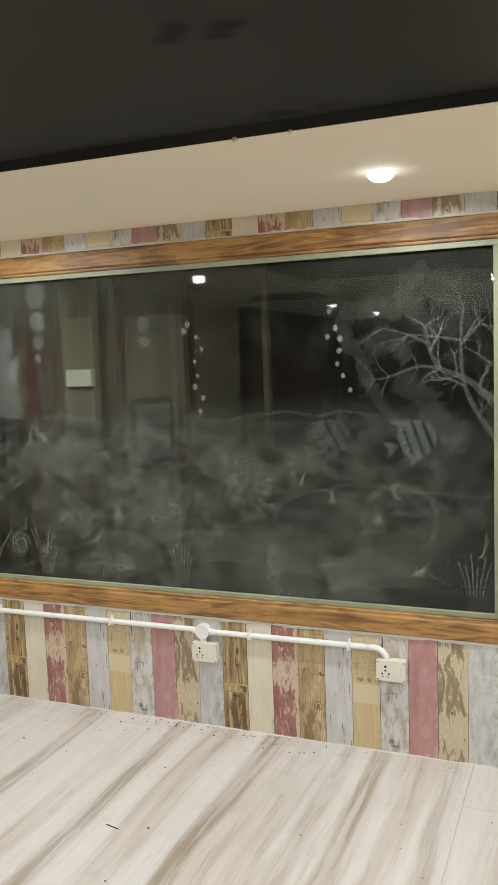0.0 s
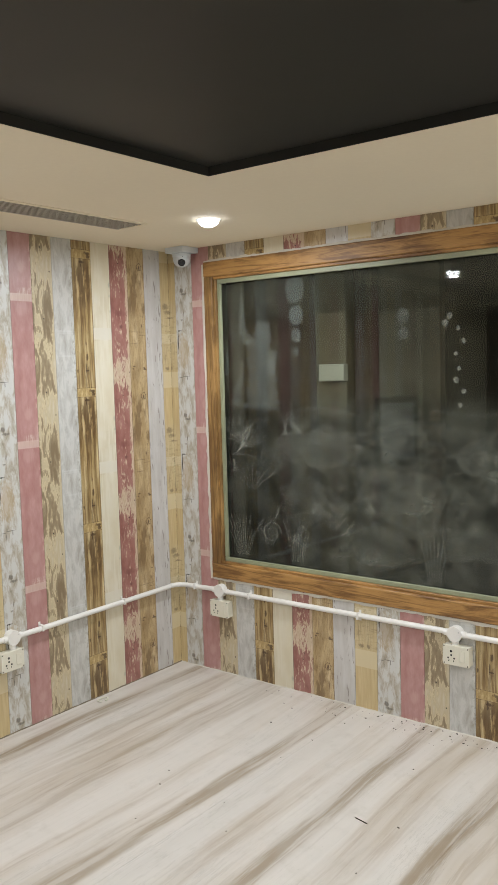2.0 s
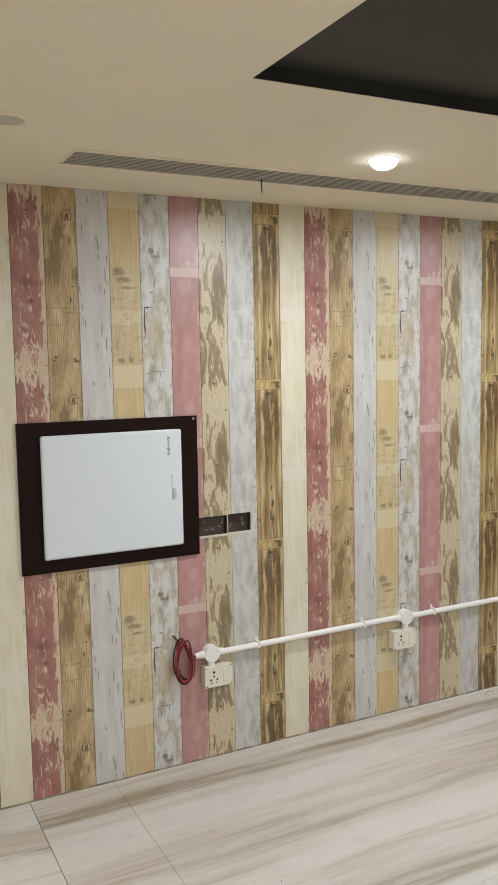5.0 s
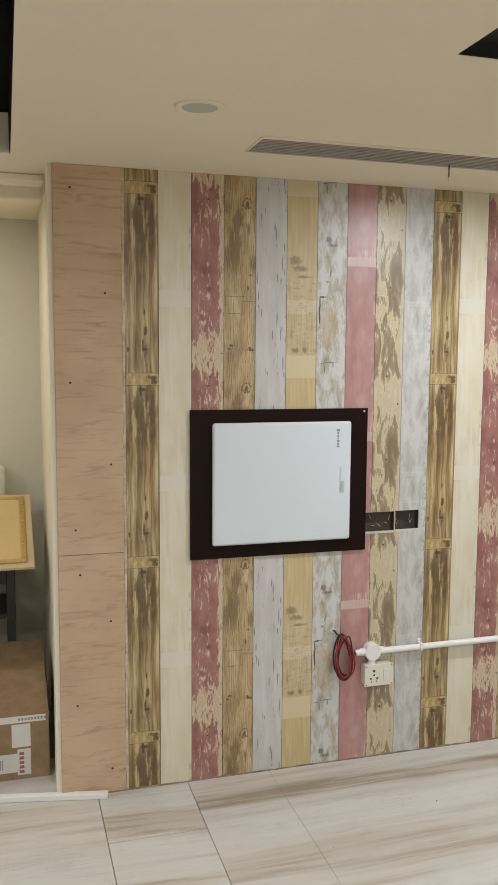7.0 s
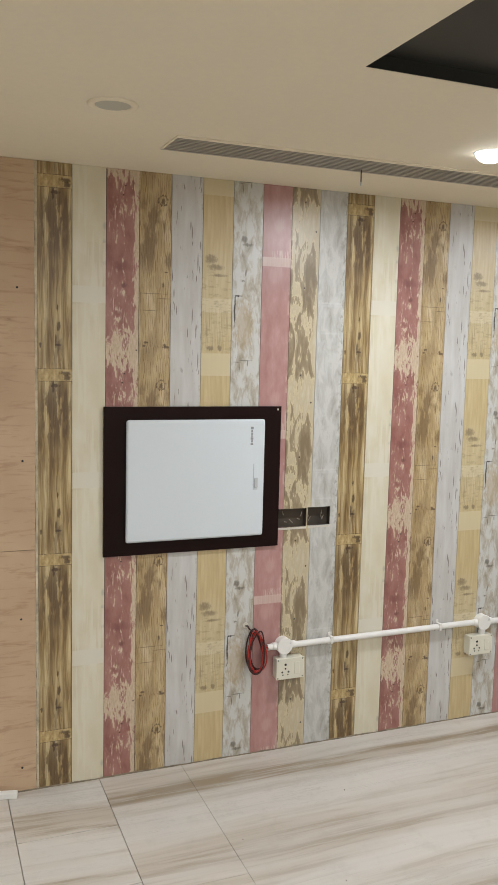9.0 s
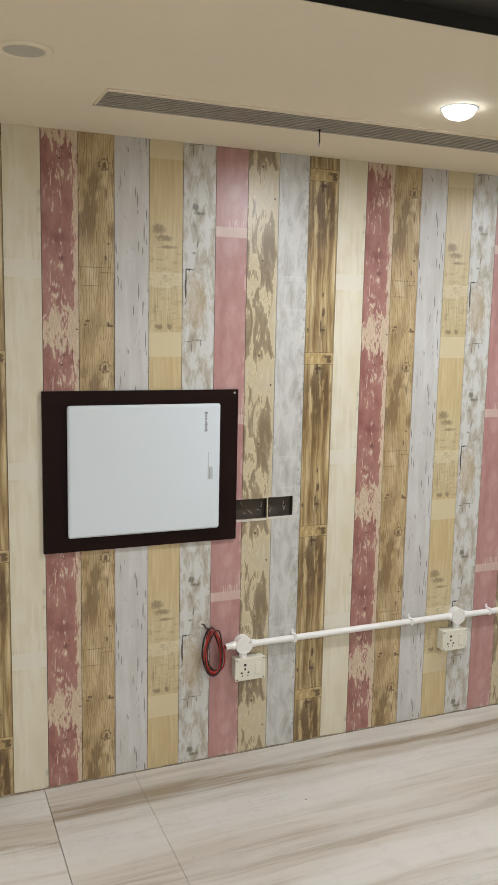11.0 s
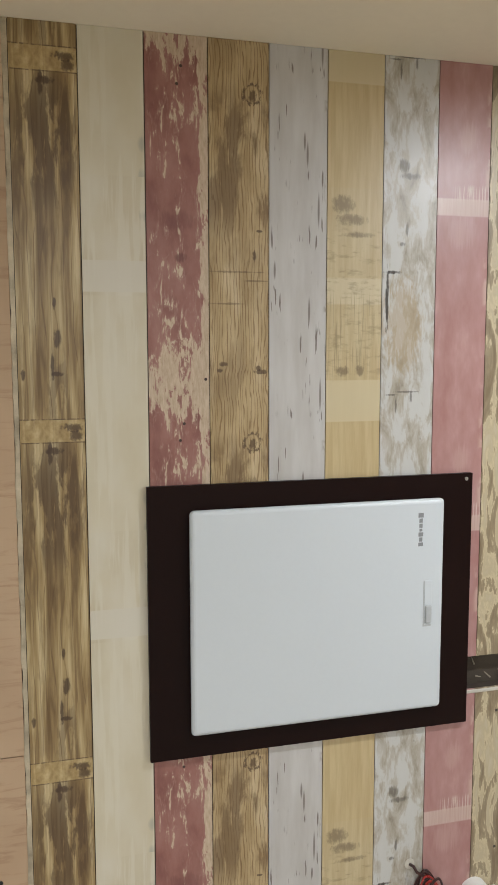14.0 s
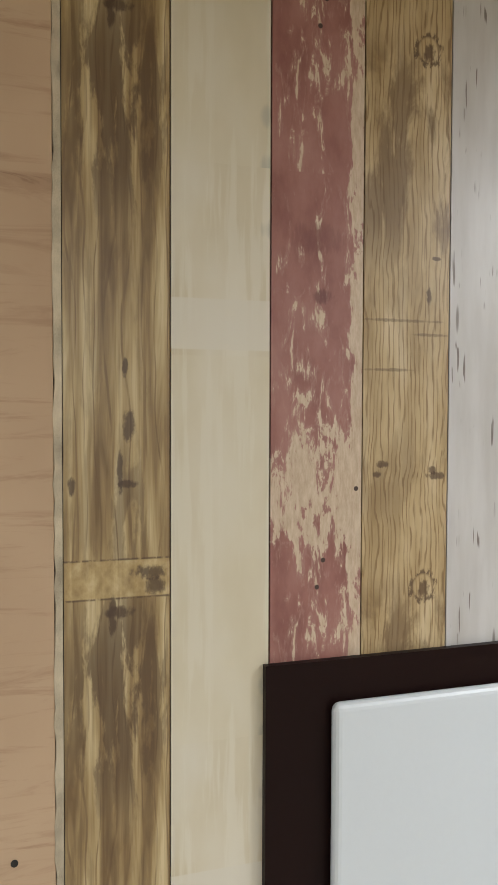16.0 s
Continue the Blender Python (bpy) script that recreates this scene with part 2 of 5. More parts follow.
def print_wood():
    g, u, v, p = board_base("knotty_brown_wood_print")
    bend = g.noise(scaled(g, p, 12, 9), 1, 2)
    pinch = g.math("MULTIPLY", g.spot(u, v, 0.06, 0.30, 0.10, 0.05, 0.95), 0.02)
    uu = g.math("ADD", u, g.math("MULTIPLY", g.math("SUBTRACT", bend, 0.5), g.math("ADD", 0.018, pinch)))
    lines = g.math("SINE", g.math("ADD", g.math("MULTIPLY", uu, 980.0), g.math("MULTIPLY", g.noise(scaled(g, p, 46, 4, 6), 1, 4), 24.0)))
    fine = g.noise(scaled(g, p, 450, 14, 3), 1, 5, 0.65)
    blot = g.noise(scaled(g, p, 26, 8, 8), 1, 5, 0.6, 0.6)
    chip = g.noise(scaled(g, p, 150, 70, 5), 1, 5, 0.7)
    c = g.ramp(g.noise(scaled(g, p, 24, 6, 1), 1, 4), (0.3, (0.35, 0.24, 0.11)), (0.5, (0.49, 0.365, 0.195)), (0.7, (0.61, 0.49, 0.305)))
    c = g.mix(g.math("MULTIPLY", g.step(lines, 0.25, 0.95), g.math("MULTIPLY", g.step(fine, 0.34, 0.58), 0.72)), c, (0.165, 0.088, 0.027))
    mott = g.math("ADD", g.math("MULTIPLY", blot, 0.88), g.math("MULTIPLY", chip, 0.12))
    left = g.math("MULTIPLY", g.step(u, 0.10, 0.01), 0.12)
    mott = g.math("ADD", mott, left)
    for lo, hi, s in ((-0.1, 0.16, 0.7), (0.25, 0.37, 0.35), (0.42, 0.62, 0.2), (0.60, 0.80, 0.7)):
        m = g.math("MULTIPLY", g.step(mott, 0.48, 0.64), g.math("MULTIPLY", g.band(v, lo, hi, 0.04), s))
        c = g.mix(m, c, (0.125, 0.066, 0.024))
    ink = (0.075, 0.036, 0.016)
    ring = g.math("SUBTRACT", g.spot(u, v, 0.088, 0.167, 0.0182, 0.0192, 0.30, chip), g.spot(u, v, 0.088, 0.167, 0.0148, 0.0156, 0.30), clamp=True)
    c = g.mix(g.math("MULTIPLY", ring, 0.85), c, ink)
    for u0, v0, a, b in ((0.088, 0.163, 0.0075, 0.0105), (0.106, 0.309, 0.013, 0.0045), (0.100, 0.316, 0.006, 0.005), (0.028, 0.324, 0.008, 0.0045), (0.020, 0.312, 0.006, 0.004), (0.092, 0.537, 0.0035, 0.010), (0.102, 0.585, 0.006, 0.0025)):
        c = g.mix(g.math("MULTIPLY", g.spot(u, v, u0, v0, a, b, 0.6, chip), 0.8), c, ink)
    for v0, lo, hi in ((0.443, 0.004, 0.066), (0.488, 0.07, 0.12), (0.505, 0.0, 0.1)):
        m = g.math("MULTIPLY", g.spot(u, v, (lo + hi) / 2, v0, (hi - lo) / 2, 0.0018, 0.9, chip), 0.5)
        c = g.mix(m, c, ink)
    return done_board(g, c, fine)


def print_greywhite():
    g, u, v, p = board_base("pale_grey_paint_print")
    soft = g.noise(scaled(g, p, 30, 5), 1, 4)
    dash = g.noise(scaled(g, p, 210, 17, 2), 1, 2, 0.4)
    where = g.noise(scaled(g, p, 24, 13, 11), 1, 2)
    c = g.ramp(soft, (0.3, (0.46, 0.435, 0.405)), (0.7, (0.58, 0.565, 0.545)))
    m = g.math("MULTIPLY", g.step(dash, 0.62, 0.66), g.step(where, 0.50, 0.58))
    c = g.mix(g.math("MULTIPLY", m, 0.85), c, (0.13, 0.10, 0.08))
    edge = g.math("MULTIPLY", g.step(g.noise(scaled(g, p, 60, 22, 4), 1, 3), 0.52, 0.62), g.step(u, 0.112, 0.121))
    c = g.mix(g.math("MULTIPLY", edge, 0.6), c, (0.22, 0.17, 0.11))
    for u0, v0, b in ((0.080, 0.06, 0.022), (0.074, 0.085, 0.016), (0.104, 0.63, 0.03), (0.085, 0.43, 0.024), (0.012, 0.51, 0.016), (0.11, 0.26, 0.03)):
        c = g.mix(g.math("MULTIPLY", g.spot(u, v, u0, v0, 0.0022, b, 0.9), 0.75), c, (0.12, 0.09, 0.07))
    return done_board(g, c, dash)


def print_yellow():
    g, u, v, p = board_base("yellow_plywood_print")
    grain = g.noise(scaled(g, p, 90, 7), 1, 4, 0.6)
    cross = g.noise(scaled(g, p, 30, 80, 3), 1, 4, 0.6)
    blot = g.noise(scaled(g, p, 130, 70, 5), 1, 5, 0.7)
    c = g.ramp(grain, (0.3, (0.48, 0.36, 0.185)), (0.7, (0.59, 0.475, 0.265)))
    up = g.math("MULTIPLY", g.band(v, 0.30, 0.66, 0.09), 0.55)
    c = g.mix(up, c, g.ramp(grain, (0.3, (0.46, 0.36, 0.2)), (0.7, (0.60, 0.52, 0.34))))
    c = g.mix(g.math("MULTIPLY", g.band(v, 0.204, 0.29, 0.0015), 0.85), c, (0.62, 0.53, 0.34))
    c = g.mix(g.math("MULTIPLY", g.band(v, 0.445, 0.498, 0.003), 0.6), c, (0.66, 0.58, 0.40))
    weave = g.math("MULTIPLY", g.step(cross, 0.5, 0.7), g.math("MULTIPLY", g.band(v, 0.30, 0.60, 0.02), 0.5))
    c = g.mix(weave, c, (0.26, 0.19, 0.10))
    streak = g.math("MULTIPLY", g.step(g.noise(scaled(g, p, 300, 9, 8), 1, 3), 0.52, 0.66), g.math("MULTIPLY", g.band(v, 0.30, 0.46, 0.02), 0.55))
    c = g.mix(streak, c, (0.25, 0.19, 0.10))
    for u0, v0, a, b in ((0.034, 0.645, 0.022, 0.016), (0.052, 0.615, 0.028, 0.010), (0.036, 0.309, 0.014, 0.009), (0.07, 0.585, 0.03, 0.005), (0.075, 0.31, 0.008, 0.010)):
        c = g.mix(g.math("MULTIPLY", g.spot(u, v, u0, v0, a, b, 0.9, blot), 0.62), c, (0.13, 0.085, 0.05))
    return done_board(g, c, grain)


def print_white():
    g, u, v, p = board_base("weathered_white_paint_print")
    q = g.noise(scaled(g, p, 34, 13, 6), 1, 5, 0.62, 0.5)
    fine = g.noise(scaled(g, p, 190, 40, 2), 1, 5, 0.65)
    c = g.ramp(g.math("ADD", g.math("MULTIPLY", q, 0.8), g.math("MULTIPLY", fine, 0.2)), (0.32, (0.28, 0.245, 0.19)), (0.43, (0.42, 0.38, 0.31)),
               (0.495, (0.495, 0.47, 0.415)), (0.53, (0.565, 0.56, 0.53)), (0.75, (0.59, 0.59, 0.565)))
    tan = g.math("MULTIPLY", g.spot(u, v, 0.05, 0.40, 0.04, 0.09, 0.7, fine), 0.55)
    c = g.mix(tan, c, (0.42, 0.31, 0.17))
    c = g.mix(g.math("MULTIPLY", g.step(fine, 0.64, 0.74), 0.5), c, (0.20, 0.17, 0.13))
    ink = (0.055, 0.045, 0.035)
    c = g.mix(g.spot(u, v, 0.012, 0.452, 0.0035, 0.058, 0.7, fine), c, ink)
    c = g.mix(g.spot(u, v, 0.024, 0.512, 0.015, 0.0035, 0.7, fine), c, ink)
    for u0, v0, a, b in ((0.060, 0.264, 0.024, 0.0020), (0.036, 0.236, 0.0022, 0.020), (0.070, 0.252, 0.0026, 0.010), (0.026, 0.258, 0.012, 0.0016), (0.055, 0.60, 0.003, 0.012), (0.045, 0.570, 0.006, 0.004),
                         (0.06, 0.03, 0.02, 0.006), (0.045, 0.05, 0.012, 0.012)):
        c = g.mix(g.math("MULTIPLY", g.spot(u, v, u0, v0, a, b, 0.9, fine), 0.65), c, ink)
    return done_board(g, c, fine)


def print_pink():
    g, u, v, p = board_base("dusty_pink_paint_print")
    soft = g.noise(scaled(g, p, 26, 9, 2), 1, 4, 0.6)
    fine = g.noise(scaled(g, p, 240, 10, 5), 1, 4, 0.6)
    c = g.ramp(soft, (0.28, (0.365, 0.172, 0.158)), (0.55, (0.435, 0.238, 0.222)), (0.78, (0.53, 0.335, 0.31)))
    for u0, v0, a, b, s in ((0.070, 0.115, 0.018, 0.028, 0.35), (0.06, 0.60, 0.03, 0.03, 0.3)):
        c = g.mix(g.math("MULTIPLY", g.spot(u, v, u0, v0, a, b, 0.9, fine), s), c, (0.58, 0.40, 0.36))
    mark = g.math("MULTIPLY", g.band(v, 0.632, 0.667, 0.002), 0.72)
    above = g.math("MULTIPLY", g.math("MULTIPLY", g.band(v, 0.664, 0.70, 0.004), g.step(fine, 0.45, 0.6)), g.step(u, 0.03, 0.06))
    start = g.math("MULTIPLY", g.math("MULTIPLY", g.band(v, -0.1, 0.016, 0.006), g.step(fine, 0.45, 0.6)), g.step(u, 0.03, 0.06))
    tan = g.ramp(fine, (0.3, (0.54, 0.38, 0.32)), (0.7, (0.66, 0.54, 0.48)))
    for m in (mark, above, start):
        c = g.mix(m, c, tan)
    edge = g.math("MULTIPLY", g.step(u, 0.108, 0.119), g.step(g.noise(scaled(g, p, 30, 18, 9), 1, 3), 0.5, 0.6))
    c = g.mix(g.math("MULTIPLY", edge, 0.6), c, (0.60, 0.44, 0.36))
    return done_board(g, c, fine)


def print_mottle():
    g, u, v, p = board_base("peeling_tan_paint_print")
    q = g.noise(scaled(g, p, 30, 7.5, 4), 1, 6, 0.60, 1.1)
    fine = g.noise(scaled(g, p, 160, 30, 8), 1, 5, 0.65)
    bias = g.math("MULTIPLY", g.spot(u, v, 0.085, 0.55, 0.035, 0.09, 0.8), -0.14)
    bias2 = g.math("MULTIPLY", g.spot(u, v, 0.04, 0.30, 0.05, 0.10, 0.8), -0.08)
    pale = g.math("MULTIPLY", g.spot(u, v, 0.05, 0.13, 0.07, 0.07, 0.8), 0.10)
    f = g.math("ADD", g.math("ADD", g.math("MULTIPLY", q, 0.84), g.math("MULTIPLY", fine, 0.20)), g.math("ADD", g.math("ADD", bias, bias2), pale))
    f = g.math("ADD", f, g.math("MULTIPLY", g.step(u, 0.100, 0.122), 0.16))
    c = g.ramp(f, (0.34, (0.21, 0.155, 0.09)), (0.45, (0.285, 0.22, 0.137)), (0.50, (0.34, 0.27, 0.17)), (0.515, (0.60, 0.51, 0.33)), (0.58, (0.49, 0.41, 0.27)), (0.8, (0.58, 0.52, 0.39)))
    for u0, v0 in ((0.106, 0.10), (0.062, 0.555), (0.056, 0.21)):
        c = g.mix(g.spot(u, v, u0, v0, 0.0035, 0.0035, 0.4), c, (0.05, 0.035, 0.025))
    return done_board(g, c, fine)


def print_grey():
    g, u, v, p = board_base("worn_grey_paint_print")
    q = g.noise(scaled(g, p, 30, 10, 5), 1, 6, 0.68, 0.5)
    fine = g.noise(scaled(g, p, 260, 16, 1), 1, 4, 0.6)
    c = g.ramp(q, (0.32, (0.37, 0.35, 0.31)), (0.45, (0.46, 0.45, 0.42)), (0.52, (0.495, 0.49, 0.46)), (0.56, (0.545, 0.535, 0.505)), (0.72, (0.545, 0.53, 0.495)))
    edge = g.math("MULTIPLY", g.step(u, 0.085, 0.122), g.step(g.noise(scaled(g, p, 90, 50, 7), 1, 4), 0.53, 0.62))
    c = g.mix(g.math("MULTIPLY", edge, 0.6), c, (0.27, 0.24, 0.19))
    for v0, s in ((0.50, 0.35), (0.49, 0.2), (0.38, 0.25)):
        m = g.math("MULTIPLY", g.spot(u, v, 0.065, v0, 0.05, 0.004, 0.9, fine), s)
        c = g.mix(m, c, (0.66, 0.66, 0.65))
    c = g.mix(g.math("MULTIPLY", g.step(fine, 0.6, 0.72), 0.35), c, (0.30, 0.27, 0.23))
    return done_board(g, c, fine)


PRINTS = [print_cream(), print_red(), print_wood(), print_greywhite(), print_yellow(), print_white(), print_pink(), print_mottle(), print_grey(), print_dark()]


# ---- other materials ----
def marble(name, shuffle):
    g = Nodes(name)
    o = g.obj()
    x, y, z = g.split(o)
    wave = g.math("MULTIPLY", g.math("SUBTRACT", g.noise(g.join(x, g.math("MULTIPLY", y, 0.6), 0.0), 1.1, 2), 0.5), 0.12)
    xs = g.math("ADD", x, wave)
    if shuffle:
        xs = g.math("ADD", xs, g.math("MULTIPLY", g.add("ShaderNodeObjectInfo").outputs["Random"], 7.0))
    lane = g.noise(g.join(g.math("MULTIPLY", xs, 4.3), g.math("MULTIPLY", y, 0.32), 0.0), 1, 4, 0.6)
    thin = g.noise(g.join(g.math("MULTIPLY", xs, 24.0), g.math("MULTIPLY", y, 1.3), 3.0), 1, 6, 0.66)
    hair = g.noise(g.join(g.math("MULTIPLY", xs, 90.0), g.math("MULTIPLY", y, 2.2), 7.0), 1, 4, 0.6)
    cool = g.noise(g.join(g.math("MULTIPLY", xs, 2.2), g.math("MULTIPLY", y, 0.5), 9.0), 1, 3)
    c = g.ramp(lane, (0.28, (0.42, 0.36, 0.285)), (0.38, (0.50, 0.44, 0.365)), (0.46, (0.57, 0.52, 0.46)), (0.55, (0.62, 0.58, 0.53)), (0.78, (0.54, 0.505, 0.455)))
    c = g.mix(g.math("MULTIPLY", g.step(cool, 0.45, 0.7), 0.35), c, (0.53, 0.515, 0.485))
    grime = g.noise(o, 9.0, 6, 0.7)
    c = g.mix(g.math("MULTIPLY", g.step(grime, 0.50, 0.72), 0.20), c, (0.36, 0.33, 0.27))
    if not shuffle:
        bent = g.math("ADD", x, g.math("MULTIPLY", wave, 0.7))
        for x0, w, s in ((0.165, 0.065, 1.0), (0.62, 0.10, 0.45), (1.085, 0.055, 0.9), (1.56, 0.060, 0.9), (2.02, 0.065, 0.95), (2.36, 0.05, 0.55), (2.485, 0.045, 0.9), (2.80, 0.05, 0.6)):
            near = g.step(g.math("ABSOLUTE", g.math("SUBTRACT", bent, x0)), w, w * 0.45)
            grain = g.math("ADD", 0.30, g.math("MULTIPLY", g.step(thin, 0.40, 0.60), 0.70))
            c = g.mix(g.math("MULTIPLY", g.math("MULTIPLY", near, grain), s), c, (0.315, 0.255, 0.185))
    streak = g.math("MULTIPLY", g.step(thin, 0.48, 0.61), g.step(lane, 0.56, 0.42))
    c = g.mix(g.math("MULTIPLY", streak, 0.58 if shuffle else 0.34), c, (0.27, 0.20, 0.125))
    c = g.mix(g.math("MULTIPLY", g.step(hair, 0.55, 0.72), 0.20), c, (0.34, 0.30, 0.25))
    vein = g.step(g.math("ABSOLUTE", g.math("SUBTRACT", thin, 0.5)), 0.012, 0.002)
    c = g.mix(g.math("MULTIPLY", g.math("MULTIPLY", vein, g.step(cool, 0.42, 0.6)), 0.35), c, (0.33, 0.31, 0.27))
    dust = g.noise(o, 3.0, 5, 0.6)
    c = g.mix(g.math("MULTIPLY", g.step(dust, 0.45, 0.75), 0.22), c, (0.54, 0.51, 0.46))
    speck = g.noise(o, 120.0, 2, 0.5)
    c = g.mix(g.math("MULTIPLY", g.step(speck, 0.70, 0.76), 0.35), c, (0.26, 0.23, 0.19))
    rough = g.math("ADD", 0.34, g.math("MULTIPLY", dust, 0.25))
    return g.finish(c, rough, dust, 0.04, 0.001, spec=0.4)


def timber(name, dark, light, along="x", rough=0.4):
    g = Nodes(name)
    x, y, z = g.split(g.obj())
    a, b = (x, z) if along == "x" else (z, x)
    n1 = g.noise(g.join(g.math("MULTIPLY", a, 3.0), g.math("MULTIPLY", b, 30.0), y), 1, 5, 0.62, 1.6)
    n2 = g.noise(g.join(g.math("MULTIPLY", a, 6.0), g.math("MULTIPLY", b, 300.0), y), 1, 4)
    tone = g.noise(g.join(g.math("MULTIPLY", a, 1.3), b, y), 2.0, 3)
    f = g.math("ADD", g.math("MULTIPLY", n1, 0.5), g.math("ADD", g.math("MULTIPLY", n2, 0.15), g.math("MULTIPLY", tone, 0.35)))
    mid = tuple(0.55 * p + 0.45 * q for p, q in zip(dark, light))
    return g.finish(g.ramp(f, (0.34, dark), (0.47, mid), (0.54, light), (0.66, tuple(min(1.0, 1.25 * q) for q in light))), rough, n2, 0.15, 0.001, spec=0.4)


def plywood():
    g = Nodes("raw_plywood")
    x, y, z = g.split(g.obj())
    n1 = g.noise(g.join(g.math("MULTIPLY", y, 5.0), g.math("MULTIPLY", z, 38.0), x), 1, 5, 0.65, 1.4)
    tone = g.noise(g.join(y, z, 0.0), 3.0, 3)
    rnd = g.add("ShaderNodeObjectInfo").outputs["Random"]
    c = g.ramp(tone, (0.3, (0.46, 0.32, 0.205)), (0.7, (0.57, 0.42, 0.28)))
    c = g.mix(g.math("MULTIPLY", rnd, 0.2), c, (0.50, 0.34, 0.215))
    c = g.mix(g.math("MULTIPLY", g.step(n1, 0.50, 0.68), 0.48), c, (0.34, 0.205, 0.125))
    c = g.mix(g.math("MULTIPLY", g.step(n1, 0.68, 0.74), 0.4), c, (0.20, 0.11, 0.07))
    return g.finish(c, 0.7, n1, 0.1, 0.001, spec=0.2)


def cardboard():
    g = Nodes("brown_cardboard")
    x, y, z = g.split(g.obj())
    rib = g.math("SINE", g.math("MULTIPLY", y, 900.0))
    n = g.noise(g.obj(), 18, 4)
    return g.finish(g.ramp(n, (0.3, (0.25, 0.165, 0.095)), (0.7, (0.33, 0.225, 0.135))), 0.85, g.math("ADD", g.math("MULTIPLY", rib, 0.2), n), 0.1, 0.001, spec=0.1)


def pane_glass():
    """Clear pane with a sand-blasted seabed fading in below the hills."""
    g = Nodes("etched_glass")
    x, y, z = g.split(g.obj())
    hill = g.noise(g.join(x, 0.0, 2.0), 3.2, 3, 0.5)
    top = g.math("ADD", 0.86, g.math("MULTIPLY", hill, 0.12))
    below = g.step(g.math("SUBTRACT", z, top), 0.02, -0.22)
    cloud = g.noise(g.join(x, 0.0, z), 4.5, 5, 0.55, 0.8)
    swirl = g.noise(g.join(x, 5.0, g.math("MULTIPLY", z, 1.8)), 7.0, 4, 0.6, 1.5)
    body = g.math("MULTIPLY", below, g.math("ADD", 0.020, g.math("ADD", g.math("MULTIPLY", g.step(cloud, 0.42, 0.66), 0.042), g.math("MULTIPLY", g.step(swirl, 0.50, 0.58), 0.028))))
    left = g.math("MULTIPLY", g.step(swirl, 0.62, 0.50), g.math("MULTIPLY", below, 0.012))
    # pale veil painted towards the top imitates the ceiling reflected there
    painted_haze = g.math("ADD", g.math("ADD", 0.004, g.math("MULTIPLY", g.step(g.math("ADD", z, g.math("MULTIPLY", cloud, 0.16)), 1.30, 1.58), 0.020)), g.math("MULTIPLY", g.step(cloud, 0.45, 0.8), 0.014))
    fac = g.math("ADD", g.math("MULTIPLY", g.math("ADD", body, left), g.math("ADD", 0.40, g.math("MULTIPLY", g.step(x, -1.15, -0.5), g.math("MULTIPLY", g.step(x, 1.25, 0.3), 0.72)))), painted_haze)
    clear = g.add("ShaderNodeBsdfTransparent")
    dim = g.math("SUBTRACT", 1.0, g.math("MULTIPLY", below, 0.75))
    g.put(clear.inputs[0], g.join(g.math("MULTIPLY", dim, 0.82), g.math("MULTIPLY", dim, 0.86), g.math("MULTIPLY", dim, 0.80)))
    gloss = g.add("ShaderNodeBsdfGlossy")
    gloss.inputs["Roughness"].default_value = 0.012
    fres = g.add("ShaderNodeFresnel")
    fres.inputs[0].default_value = 1.45
    m1, m2 = g.add("ShaderNodeMixShader"), g.add("ShaderNodeMixShader")
    g.put(m1.inputs[0], fres.outputs[0])
    g.put(m1.inputs[1], clear.outputs[0])
    g.put(m1.inputs[2], gloss.outputs[0])
    frost = g.add("ShaderNodeBsdfDiffuse")
    frost.inputs[0].default_value = (0.66, 0.69, 0.55, 1)
    g.put(m2.inputs[0], fac)
    g.put(m2.inputs[1], m1.outputs[0])
    g.put(m2.inputs[2], frost.outputs[0])
    g.put(g.out.inputs[0], m2.outputs[0])
    return g.mat


def etching(name, cover, colour=(0.70, 0.73, 0.62), spread=0.5, scale=9.0):
    """Sand-blasted film of frost: part see-through, patchy."""
    g = Nodes(name)
    x, y, z = g.split(g.obj())
    n = g.noise(g.join(x, 0.0, z), scale, 4, 0.6, 0.5)
    clear, frost, m = g.add("ShaderNodeBsdfTransparent"), g.add("ShaderNodeBsdfDiffuse"), g.add("ShaderNodeMixShader")
    frost.inputs[0].default_value = (*colour, 1)
    g.put(m.inputs[0], g.math("MULTIPLY", g.math("ADD", 1 - spread, g.math("MULTIPLY", n, 2 * spread)), cover))
    g.put(m.inputs[1], clear.outputs[0])
    g.put(m.inputs[2], frost.outputs[0])
    g.put(g.out.inputs[0], m.outputs[0])
    return g.mat


def glow(name, colour, strength):
    g = Nodes(name)
    g.bsdf.inputs["Base Color"].default_value = (0.8, 0.8, 0.8, 1)
    g.bsdf.inputs["Emission Color"].default_value = (*colour, 1)
    g.bsdf.inputs["Emission Strength"].default_value = strength
    return g.mat


def black_paint():
    g = Nodes("black_ceiling_paint")
    o = g.obj()
    x, y, z = g.split(o)
    big, fine = g.noise(o, 1.4, 4), g.noise(o, 26, 4)
    c = g.ramp(big, (0.3, (0.025, 0.0245, 0.0215)), (0.7, (0.036, 0.0355, 0.032)))
    for x0, y0, a, b in STAINS:
        c = g.mix(g.math("MULTIPLY", g.spot(x, y, x0, y0, a, b, 0.9, fine), 0.7), c, (0.004, 0.004, 0.004))
    return g.finish(c, g.math("ADD", 0.38, g.math("MULTIPLY", big, 0.2)), fine, 0.05, 0.001, spec=0.22)


